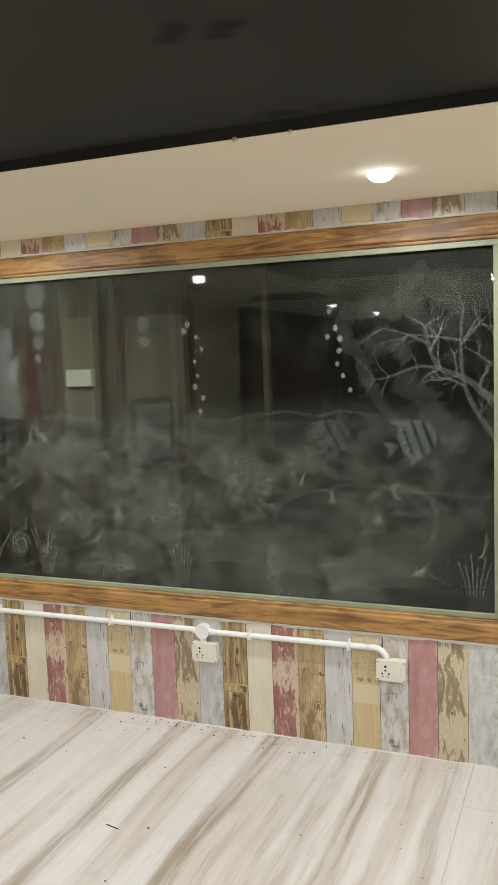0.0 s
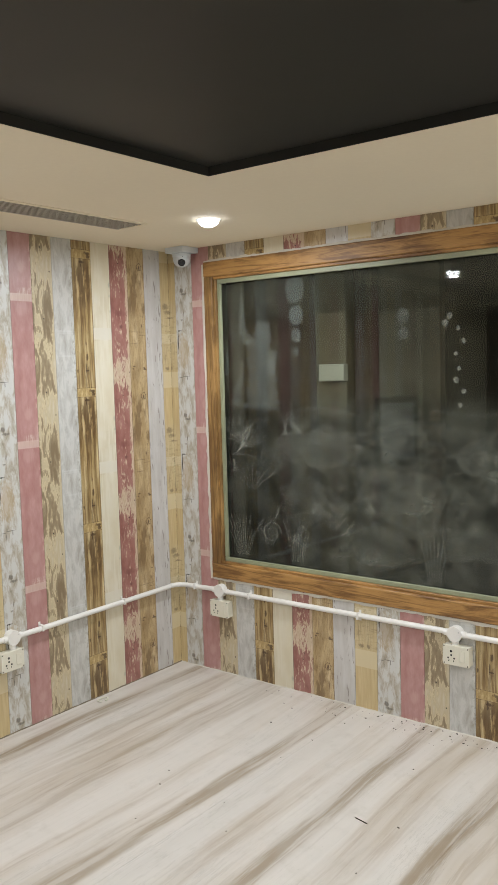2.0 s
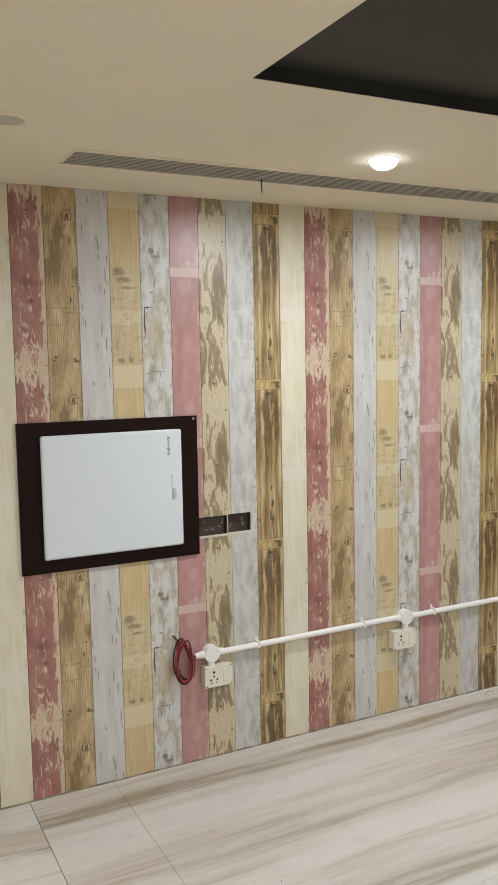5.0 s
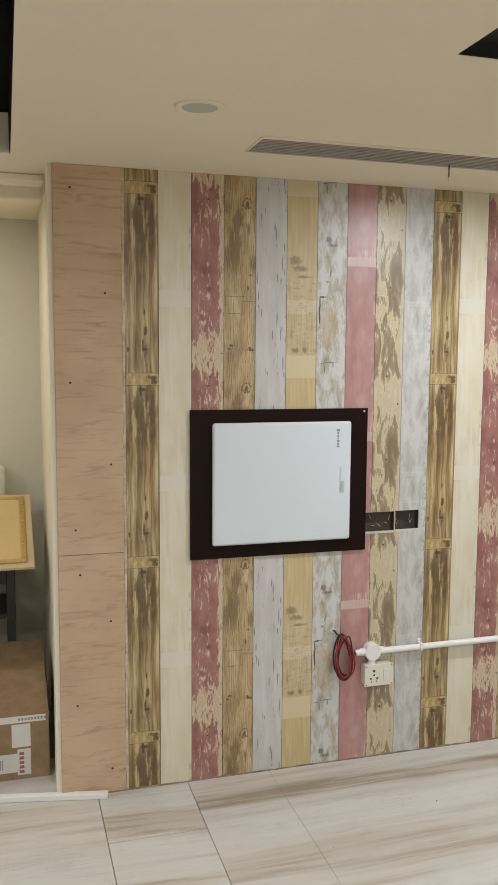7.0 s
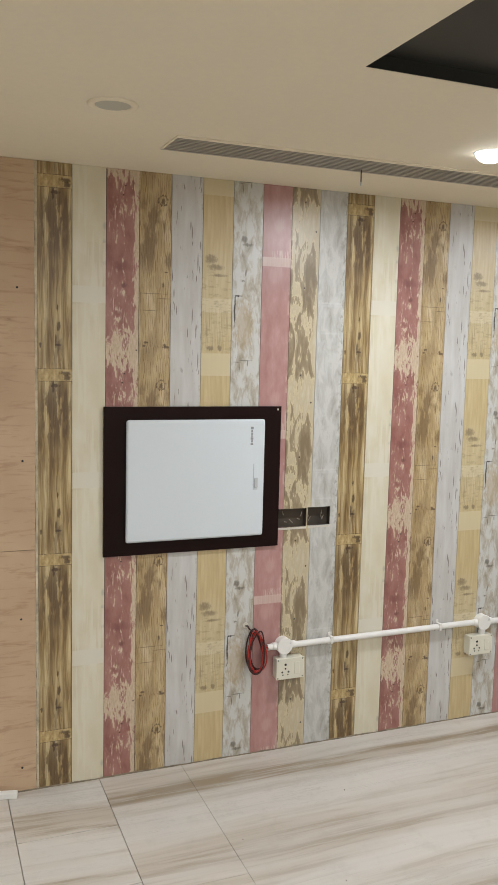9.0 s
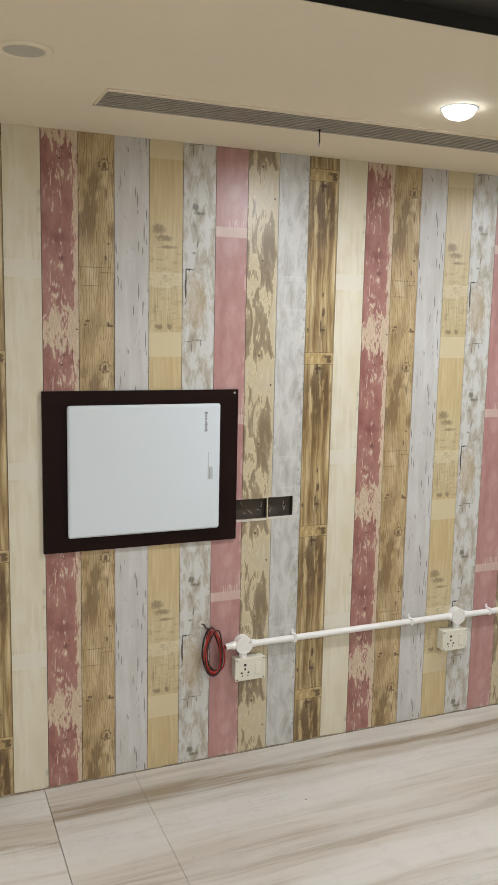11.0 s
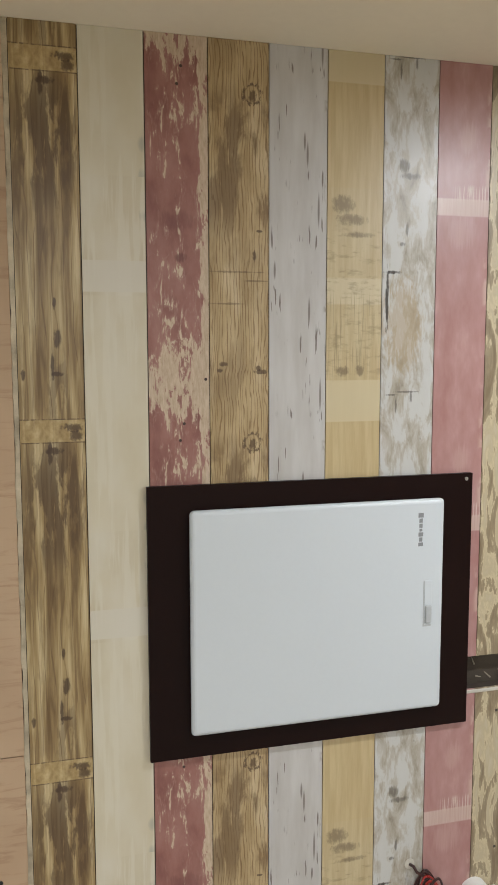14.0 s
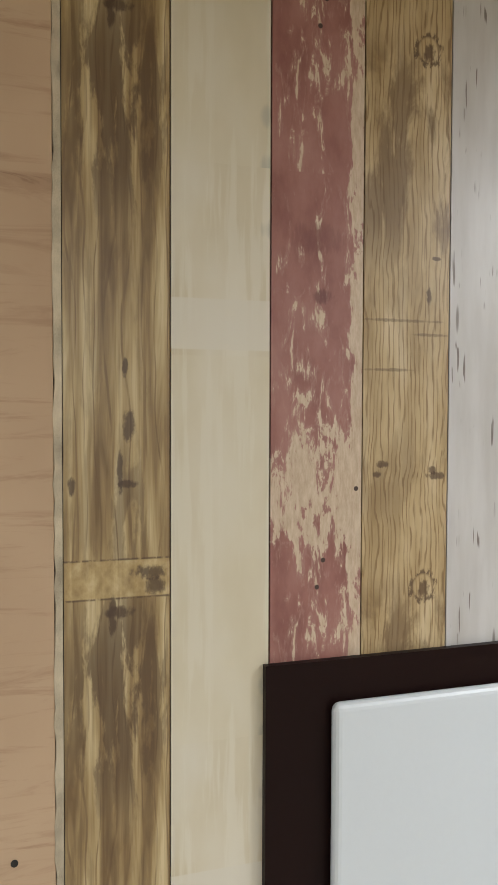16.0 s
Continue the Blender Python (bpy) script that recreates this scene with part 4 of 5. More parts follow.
def etch_fish(x, z, size, stripes, material, ang=0.0, flip=1):
    bm = bmesh.new()
    c, s = math.cos(ang), math.sin(ang)

    def put(u, v):
        u *= flip
        return bm.verts.new((x - PX + size * (c * u - s * v), 0, z - PZ + size * (s * u + c * v)))

    cuts = 12
    for k in range(cuts):
        if stripes and k % 3 == 2:
            continue
        a, b = -0.5 + k / cuts, -0.5 + (k + 1) / cuts
        ha, hb = 0.42 * math.sqrt(max(0.0, 1 - (2 * a) ** 2)) + 0.03, 0.42 * math.sqrt(max(0.0, 1 - (2 * b) ** 2)) + 0.03
        bm.faces.new((put(a, -ha), put(b, -hb), put(b, hb), put(a, ha)))
    bm.faces.new((put(0.5, 0.05), put(0.5, -0.05), put(0.82, -0.22), put(0.74, 0.0), put(0.82, 0.22)))
    bm.faces.new((put(-0.1, 0.46), put(0.28, 0.36), put(0.46, 0.62)))
    bm.faces.new((put(-0.05, -0.46), put(0.28, -0.36), put(0.40, -0.60)))
    etched("etched_fish", bm, material)
    bm = bmesh.new()
    for k in range(5):
        v = -0.3 + 0.15 * k
        ribbon(bm, [(x + size * (c * 0.16 * flip - s * v), z + size * (s * 0.16 * flip + c * v)), (x + size * (c * 0.5 * flip - s * v * 1.4), z + size * (s * 0.5 * flip + c * v * 1.4))], size * 0.025, size * 0.01, n=4)
    etched("etched_fin", bm, ETCH)


def etch_fan(x, z, h, spread, count, seed):
    """Separate fingers of coral opening upwards from a broad foot."""
    rnd = random.Random(seed)
    bm = bmesh.new()
    for k in range(count):
        f = k / (count - 1) - 0.5
        a = math.pi / 2 - spread * f
        hh = h * rnd.uniform(0.6, 1.05)
        x0 = x + 0.30 * h * f
        ribbon(bm, [(x0, z), (x0 + 0.5 * hh * math.cos(a) * 0.7, z + 0.5 * hh * math.sin(a)), (x0 + hh * math.cos(a), z + hh * math.sin(a))], 0.004, 0.007, 0.3, 8, k)
    etched("etched_sea_fan", bm, ETCH)


def etch_spiral(x, z, r):
    bm = bmesh.new()
    ribbon(bm, [(x + r * (1 - i / 26) * math.cos(i * 0.62), z + r * (1 - i / 26) * math.sin(i * 0.62)) for i in range(24)], r * 0.12, r * 0.06, n=90)
    etched("etched_shell", bm, ETCH_LINE)


# bubbles
for x, z, rx, rz in ((0.806, 2.035, 0.058, 0.066), (0.812, 1.905, 0.043, 0.050), (0.812, 1.808, 0.031, 0.036), (0.808, 1.728, 0.018, 0.022), (1.400, 1.868, 0.030, 0.036), (1.402, 1.790, 0.026, 0.029)):
    etched("etched_bubble", blob(bmesh.new(), x, z, rx, rz, 0.02), ETCH_TOWER, "frosted bubble")
for x, z, r in ((1.625, 1.855, 0.014), (1.605, 1.825, 0.015), (1.665, 1.80, 0.010), (1.690, 1.745, 0.010), (1.655, 1.690, 0.009), (1.668, 1.625, 0.010), (1.655, 1.575, 0.013), (1.690, 1.525, 0.012), (1.675, 1.465, 0.011),
                (2.290, 1.88, 0.010), (2.315, 1.81, 0.012), (2.335, 1.765, 0.013), (2.280, 1.775, 0.011), (2.330, 1.715, 0.011), (2.320, 1.66, 0.010), (2.345, 1.61, 0.010), (2.375, 1.55, 0.010)):
    etched("etched_bubble", blob(bmesh.new(), x, z, r, r * 1.1, 0.05, 14), ETCH_LINE)

# coral towers by the jamb and a fine bush at their foot
for i, (pts, w0, w1) in enumerate((
        ([(0.59, 1.44), (0.595, 1.60), (0.575, 1.72), (0.60, 1.80), (0.612, 1.885)], 0.21, 0.085),
        ([(0.655, 1.62), (0.665, 1.69), (0.682, 1.735)], 0.055, 0.045),
        ([(0.525, 1.78), (0.478, 1.85), (0.474, 1.95), (0.474, 2.035)], 0.060, 0.016),
        ([(0.42, 1.46), (0.44, 1.55), (0.476, 1.635)], 0.060, 0.020),
        ([(0.362, 1.62), (0.372, 1.68), (0.366, 1.74)], 0.030, 0.012))):
    etched("etched_coral", ribbon(bmesh.new(), pts, w0, w1, 0.30, 46, 2.3 * i + 1), ETCH_TOWER)
bush, rnd = bmesh.new(), random.Random(4)
for k in range(9):
    twig(bush, rnd, 0.40 + 0.012 * k, 1.20 + 0.006 * k, 0.25 + 0.27 * k, rnd.uniform(0.15, 0.24), 0.0045, 1)
for k in bush.verts:
    k.co.x = max(k.co.x, 0.345 - PX)
etched("etched_bush", bush, ETCH_LINE, "fine frosted twigs")
# ragged reef edge and the tree
for i, (pts, w0, w1) in enumerate((
        ([(2.70, 2.04), (2.60, 1.96), (2.66, 1.86), (2.78, 1.79), (2.86, 1.84)], 0.08, 0.10),
        ([(2.60, 1.87), (2.48, 1.88), (2.36, 1.86), (2.37, 1.76), (2.43, 1.66), (2.44, 1.56)], 0.09, 0.05),
        ([(2.45, 1.60), (2.50, 1.50), (2.56, 1.42), (2.60, 1.38)], 0.06, 0.03),
        ([(2.44, 1.72), (2.54, 1.76), (2.62, 1.66)], 0.10, 0.06),
        ([(2.70, 1.98), (2.78, 1.92), (2.95, 1.91)], 0.16, 0.10),
        ([(2.56, 1.58), (2.66, 1.54), (2.74, 1.42), (2.83, 1.34)], 0.09, 0.12),
        ([(2.78, 1.36), (2.80, 1.20), (2.95, 1.12)], 0.10, 0.20))):
    etched("etched_reef", ribbon(bmesh.new(), pts, w0, w1, 0.45, 60, 3.7 * i + 0.6), ETCH_REEF)
tree, rnd = bmesh.new(), random.Random(8)
for pts, w0, w1 in (([(2.975, 1.46), (2.90, 1.55), (2.82, 1.60), (2.75, 1.63), (2.71, 1.70), (2.69, 1.80)], 0.030, 0.013),
                    ([(2.975, 1.33), (2.90, 1.44), (2.845, 1.56), (2.83, 1.72), (2.84, 1.88)], 0.026, 0.009),
                    ([(2.75, 1.63), (2.66, 1.64), (2.54, 1.60), (2.48, 1.59)], 0.016, 0.004),
                    ([(2.70, 1.73), (2.62, 1.77), (2.52, 1.80)], 0.014, 0.004), ([(2.83, 1.74), (2.72, 1.76), (2.62, 1.77)], 0.014, 0.004),
                    ([(2.84, 1.74), (2.90, 1.80), (2.95, 1.85)], 0.014, 0.005), ([(2.975, 1.62), (2.90, 1.68), (2.85, 1.71)], 0.012, 0.004),
                    ([(2.975, 1.70), (2.955, 1.76), (2.94, 1.82)], 0.012, 0.004), ([(2.90, 1.54), (2.975, 1.50)], 0.03, 0.03)):
    ribbon(tree, pts, w0, w1, 0.05)
    for k in range(1, len(pts)):
        for _ in range(2):
            twig(tree, rnd, *pts[k], math.atan2(pts[k][1] - pts[k - 1][1], pts[k][0] - pts[k - 1][0]) + rnd.choice((-1, 1)) * rnd.uniform(0.5, 1.1), rnd.uniform(0.07, 0.14), w1 * 0.8 + 0.002, 1)
for k in (v for v in list(tree.verts) if v.co.x + PX > 2.976):
    k.co.x = 2.976 - PX
etched("etched_tree", tree, ETCH_TREE, "frosted bare branches")
# swell lines along the crest of the hills
for i, pts in enumerate(([(1.55, 1.44), (1.75, 1.42), (1.95, 1.445), (2.10, 1.46), (2.22, 1.44), (2.34, 1.46), (2.50, 1.44)], [(0.75, 1.42), (0.95, 1.45), (1.08, 1.43), (1.2, 1.40)],
                         [(2.10, 1.10), (2.25, 1.12), (2.42, 1.10), (2.60, 1.125), (2.95, 1.11)], [(1.30, 0.93), (1.48, 0.89), (1.66, 0.92)], [(0.9, 1.28), (1.05, 1.26), (1.2, 1.27)])):
    etched("etched_swell", ribbon(bmesh.new(), pts, 0.014, 0.010, 0.4, 50, i * 2.0), ETCH_SOFT)
etch_fish(2.650, 1.345, 0.17, True, ETCH_TOWER, 0.35, -1)
etch_fish(2.290, 1.350, 0.17, True, ETCH_SOFT, 0.5, -1)
etch_fish(1.900, 1.100, 0.22, True, ETCH_SOFT, -0.5)
etch_fish(1.610, 0.985, 0.22, True, ETCH_SOFT, -0.35)
etch_fish(1.735, 1.230, 0.15, False, ETCH_SOFT, 0.1)
etch_fish(0.645, 1.165, 0.15, False, ETCH_SOFT, 1.0)
etch_fish(0.98, 0.97, 0.20, True, ETCH_SOFT, 0.9)
for pts, w0, w1 in (([(2.42, 0.985), (2.48, 1.12), (2.62, 1.14), (2.72, 1.08), (2.72, 0.95), (2.66, 0.88)], 0.03, 0.02), ([(2.56, 1.035), (2.66, 1.03), (2.70, 1.07)], 0.02, 0.006), ([(2.40, 0.94), (2.50, 0.955), (2.56, 0.945)], 0.02, 0.004)):
    etched("etched_dolphin", ribbon(bmesh.new(), pts, w0, w1, 0.2, 40), ETCH_SOFT)
# dune crests over the seabed
rnd = random.Random(12)
for i in range(13):
    x0, z0, span = rnd.uniform(0.8, 2.5), rnd.uniform(0.72, 1.36), rnd.uniform(0.3, 0.7)
    pts = [(min(x0 + span * k / 6, 2.95), z0 + 0.035 * math.sin(k * 1.1 + i) + 0.02 * noise.noise((k * 0.8, i * 3.0, 0.0))) for k in range(7)]
    etched("etched_swell", ribbon(bmesh.new(), pts, 0.030, 0.008, 0.5, 40, i * 1.7), ETCH_REEF)
etch_spiral(1.225, 0.735, 0.05)
etch_spiral(0.64, 0.80, 0.06)
for x, z, h, s, n, sd in ((0.45, 0.66, 0.24, 0.9, 11, 1), (0.80, 0.66, 0.22, 0.5, 8, 2), (0.52, 1.02, 0.16, 1.8, 9, 3), (2.30, 0.68, 0.18, 0.7, 8, 4), (1.55, 0.66, 0.2, 0.4, 7, 5), (0.50, 1.24, 0.13, 2.4, 14, 6), (2.88, 0.70, 0.2, 0.5, 6, 7), (1.02, 0.85, 0.14, 1.4, 8, 8)):
    etch_fan(x, z, h, s, n, sd)
for i, (x, z, rx, rz) in enumerate(((0.95, 1.25, 0.22, 0.10), (1.35, 1.08, 0.20, 0.13), (0.62, 0.80, 0.07, 0.075), (1.25, 0.80, 0.18, 0.10), (2.1, 0.85, 0.2, 0.1), (1.75, 0.85, 0.25, 0.08), (0.85, 0.98, 0.15, 0.12), (2.45, 0.78, 0.22, 0.08))):
    etched("etched_rock", blob(bmesh.new(), x, z, rx, rz, 0.22, 50, 5.1 * i + 2, 2.8), ETCH_SOFT)
# fine weed: small curled strokes over the lower half
rnd = random.Random(21)
for tuft in range(34):
    x0, z0 = (rnd.uniform(0.36, 1.3), rnd.uniform(0.66, 1.35)) if tuft < 22 else (rnd.uniform(1.3, 2.9), rnd.uniform(0.66, 1.2))
    weed, lean = bmesh.new(), rnd.uniform(-0.7, 0.7)
    for k in range(rnd.randint(4, 8)):
        a, h = math.pi / 2 + lean + (k - 3) * 0.22, rnd.uniform(0.05, 0.12)
        curl = rnd.uniform(-0.6, 0.6)
        ribbon(weed, [(x0 + 0.008 * k, z0), (x0 + 0.008 * k + 0.5 * h * math.cos(a), z0 + 0.5 * h * math.sin(a)), (x0 + 0.008 * k + h * math.cos(a + curl), z0 + h * math.sin(a + curl))], 0.005, 0.002, n=8)
    for v in weed.verts:
        v.co.x, v.co.z = min(max(v.co.x, 0.36 - PX), 2.97 - PX), max(v.co.z, 0.645 - PZ)
    etched("etched_weed", weed, ETCH if tuft % 2 else ETCH_REEF)

# ---- white filler along the casing and ragged joints at the floor ----
rnd = random.Random(3)


def ragged(a, b, w, out, material, name, label, steps=46):
    """A thin uneven bead of filler from a to b (points on a wall or floor), w wide, standing out along the vector out."""
    a, b, out = Vector(a), Vector(b), Vector(out)
    side = (b - a).normalized().cross(out).normalized()
    bm, rows = bmesh.new(), []
    for i in range(steps + 1):
        p = a.lerp(b, i / steps)
        w1, w2, h = w * rnd.uniform(0.25, 1.0), w * rnd.uniform(0.25, 1.0), rnd.uniform(0.5, 1.0)
        rows.append([bm.verts.new(p + side * w1), bm.verts.new(p + out * h), bm.verts.new(p - side * w2)])
    for r, s in zip(rows, rows[1:]):
        bm.faces.new((r[0], r[1], s[1], s[0]))
        bm.faces.new((r[1], r[2], s[2], s[1]))
    bmesh.ops.recalc_face_normals(bm, faces=bm.faces)
    solid(name, bm, material, label, "filler", "structure", True)


ragged((WIN[0] - 0.011, NORTH - 0.002, WIN[2] - 0.01), (WIN[0] - 0.011, NORTH - 0.002, WIN[3] - 0.01), 0.013, (0, -0.006, 0), CAULK, "trim", "ragged white filler beside the window casing")
ragged((WIN[0], NORTH - 0.002, WIN[2] - 0.008), (WIN[1], NORTH - 0.002, WIN[2] - 0.008), 0.012, (0, -0.006, 0), CAULK, "trim", "ragged white filler below the window casing", 90)
ragged((WIN[0], NORTH - 0.002, WIN[3] + 0.004), (WIN[1], NORTH - 0.002, WIN[3] + 0.004), 0.011, (0, -0.005, 0), CAULK, "trim", "ragged white filler above the window casing", 110)
ragged((0.0, NORTH - 0.002, 0.001), (EAST, NORTH - 0.002, 0.001), 0.006, (0, -0.003, 0.003), CAULK, "trim", "ragged white filler where wall meets floor", 140)
# broken filler with the shadow gap at the wall's foot painted in
ragged((0.003, WEST_END, 0.001), (0.003, NORTH, 0.001), 0.006, (0.003, 0, 0.003), FLOOR_GAP_SHADE, "trim", "ragged filler darkened for the shade of the floor gap", 110)

# ---- bare plywood at the pillar's end ----
ply = thing("plywood_panel", (0, -0.25, 0), "bare plywood boards screwed over the pillar's edge", "panel")
PLY_Y = (WEST_END - 0.001, -0.1315)
lower = part("board", boxes((-0.0045, 0.001, *PLY_Y, 0.003, 0.9175), bevel=0.0008), PLY, ply)
upper = part("board", boxes((-0.0045, 0.0015, *PLY_Y, 0.9195, CEIL - 0.001), bevel=0.0008), PLY, ply)
for y, z in ((-0.309, 2.217), (-0.191, 1.858), (-0.317, 1.542), (-0.176, 1.246), (-0.306, 1.010)):
    part("screw", rod(bmesh.new(), (0.0, y, z), (0.0024, y, z), 0.0042, seg=10), SHADE_AND_SCREW, upper, "dark countersunk screw")
for y, z in ((-0.292, 0.844), (-0.184, 0.663), (-0.308, 0.351), (-0.183, 0.093)):
    part("screw", rod(bmesh.new(), (0.0, y, z), (0.0019, y, z), 0.0042, seg=10), SHADE_AND_SCREW, lower, "dark countersunk screw")
edge, rows = bmesh.new(), []
for i in range(121):
    z = (CEIL - 0.002) * i / 120
    a, b = -0.1312 + rnd.uniform(-0.0025, 0.001), -0.1222
    rows.append([edge.verts.new(c) for c in ((-0.002, a, z), (0.0022 + rnd.uniform(-0.0008, 0.0006), a + 0.001, z), (0.0014, b, z))])
for r, s in zip(rows, rows[1:]):
    for k in (0, 1):
        edge.faces.new((r[k], r[k + 1], s[k + 1], s[k]))
bmesh.ops.recalc_face_normals(edge, faces=edge.faces)
solid("edge_strip", edge, PALE_EDGE, "chipped pale laminate edge beside the plywood", "trim", "structure")

# ---- distribution board ----
db = thing("distribution_board", (0, 0.47, 0.875), "white steel distribution board on a dark brown backboard", "fuse box")
back = part("backboard", cut_slab("x", 0.0004, 0.011, (0.114, 0.826), (0.875, 1.440), [(0.212, 0.738, 0.938, 1.378)]), MAROON, db, "dark brown laminate surround")
# near-black sheet stands in for the shadow gap behind the door
part("gap", boxes((0.0006, 0.0035, 0.2125, 0.7375, 0.9385, 1.3775)), SHADE_AND_SCREW, db)
door = part("door", boxes((0.0125, 0.030, 0.196, 0.752, 0.926, 1.391), bevel=0.010, seg=4), WHITE_STEEL, db, smooth=False)
part("latch_recess", boxes((0.0285, 0.0304, 0.7035, 0.7235, 1.112, 1.214), bevel=0.0008, seg=1), GREY_STEEL, door, "grey outline of the latch recess")
part("latch_plate", boxes((0.0295, 0.0312, 0.7065, 0.7235, 1.116, 1.214), bevel=0.0006, seg=1), WHITE_STEEL, door)
part("latch", boxes((0.030, 0.0350, 0.7080, 0.7225, 1.120, 1.160), bevel=0.003, seg=2), GREY_STEEL, door)
for i, (z0, z1, w) in enumerate(((1.290, 1.298, 0.010), (1.300, 1.309, 0.007), (1.311, 1.320, 0.010), (1.322, 1.328, 0.006), (1.330, 1.339, 0.007), (1.341, 1.350, 0.007), (1.352, 1.362, 0.011))):
    part("logo_bar", boxes((0.0298, 0.0304, 0.695 - w * 0.55, 0.695 + w * 0.55, z0, z1)), LOGO_GREY, door)
for y, z in ((0.811, 1.428),):
    part("screw", rod(bmesh.new(), (0.010, y, z), (0.0125, y, z), 0.004, seg=12), STEEL, back)

# ---- open cut-outs for switch boxes ----
for i, (a, b, c, d) in enumerate(HOLES):
    cav = thing("open_wall_box", (-0.06, (a + b) / 2, c), "empty dark wall box with torn edges", "wall box", "open wall boxes")
    # dark brown sheet closes the hole a little way in
    part("box_back", boxes((-0.034, -0.030, a, b, c, d)), DARK_BROWN, cav)
    for k in range(5):
        bits = bmesh.new()
        y, z = rnd.uniform(a + 0.012, b - 0.012), rnd.uniform(c + 0.006, d - 0.03)
        rod(bits, (-0.028 + rnd.uniform(0, 0.015), y, z), (-0.025 + rnd.uniform(0, 0.018), y + rnd.uniform(-0.02, 0.02), z + rnd.uniform(-0.004, 0.022)), 0.0019, 0.001, 6)
        part("shred", bits, SHRED, cav)
    part("lip", boxes((-0.004, 0.0018, a + 0.002, b - 0.002, c - 0.009, c - 0.001), bevel=0.001), CAULK, cav, "chipped white lower lip")

# ---- surface conduit ----
conduit = thing("conduit", (0.02, NORTH - 0.02, 0.44), "white plastic surface conduit clipped along the walls", "conduit")
PZ0, PR, OUT = 0.457, 0.0128, 0.019
WY, NX = (0.862, 1.853), (0.322, 1.672)
for a, b in ((0.790, WY[0] - 0.028), (WY[0] + 0.028, WY[1] - 0.028), (WY[1] + 0.028, 2.90)):
    part("pipe", rod(bmesh.new(), (OUT, a, PZ0 - 0.004), (OUT, b, PZ0), PR, seg=20), WHITE_PVC, conduit, smooth=False)
bend = [(OUT, 2.90, PZ0)] + [(OUT + 0.075 * (1 - math.cos(t)), 2.90 + 0.075 * math.sin(t), PZ0 + 0.002) for t in [i * math.pi / 20 for i in range(1, 11)]] + [(0.16, NORTH - OUT, PZ0 + 0.002)]
part("bend", tube(bmesh.new(), bend, PR, 18), WHITE_PVC, conduit, smooth=True)
for a, b in ((0.16, NX[0] - 0.028), (NX[0] + 0.028, NX[1] - 0.028), (NX[1] + 0.028, 2.44)):
    part("pipe", rod(bmesh.new(), (a, NORTH - OUT, PZ0 + 0.002), (b, NORTH - OUT, PZ0 + 0.006), PR, seg=20), WHITE_PVC, conduit)
elbow = [(2.44, NORTH - OUT, PZ0 + 0.006)] + [(2.47 + 0.055 * math.sin(t), NORTH - OUT, PZ0 + 0.006 - 0.055 * (1 - math.cos(t))) for t in [i * math.pi / 20 for i in range(0, 11)]] + [(2.527, NORTH - OUT, 0.41)]
part("elbow", tube(bmesh.new(), elbow, PR * 1.05, 18), WHITE_PVC, conduit, smooth=True)
for t in ((OUT, 1.08), (OUT, 1.62), (OUT, 2.02), (OUT, 2.55)):
    part("saddle", boxes((0.0005, 0.004, t[1] - 0.006, t[1] + 0.006, PZ0 - 0.026, PZ0 + 0.026), (0.004, OUT + PR + 0.002, t[1] - 0.006, t[1] + 0.006, PZ0 - PR - 0.003, PZ0 + PR + 0.002), bevel=0.0012), WHITE_PVC, conduit)
for x in (0.14, 0.52, 0.56 + 0.62, 1.90, 2.10 + 0.26):
    part("saddle", boxes((x - 0.006, x + 0.006, NORTH - 0.004, NORTH - 0.0005, PZ0 - 0.024, PZ0 + 0.028), (x - 0.006, x + 0.006, NORTH - OUT - PR - 0.002, NORTH - 0.004, PZ0 - PR - 0.001, PZ0 + PR + 0.005), bevel=0.0012), WHITE_PVC, conduit)


def round_box(m):
    """Round tee box on the conduit with sleeves at three sides."""
    bm = bmesh.new()
    rod(bm, (0, 0, 0), (0, -0.034, 0), 0.034, 0.033, 28)
    rod(bm, (0, -0.034, 0), (0, -0.037, 0), 0.035, 0.0335, 28)
    rod(bm, (-0.05, -OUT, 0), (0.05, -OUT, 0), 0.0155, seg=18)
    rod(bm, (0, -OUT, -0.055), (0, -OUT, 0), 0.0155, seg=18)
    for v in bm.verts:
        v.co = m @ v.co
    ob = part("tee_box", bm, WHITE_PVC, conduit)
    sc = bmesh.new()
    rod(sc, (0.022, -0.036, 0.012), (0.022, -0.0385, 0.012), 0.0032, seg=10)
    for v in sc.verts:
        v.co = m @ v.co
    part("tee_screw", sc, STEEL, ob)


for y in WY:
    round_box(pose(0, y, PZ0 - 0.002, 0, 0, 90))
for x in NX:
    round_box(pose(x, NORTH, PZ0 + 0.003))


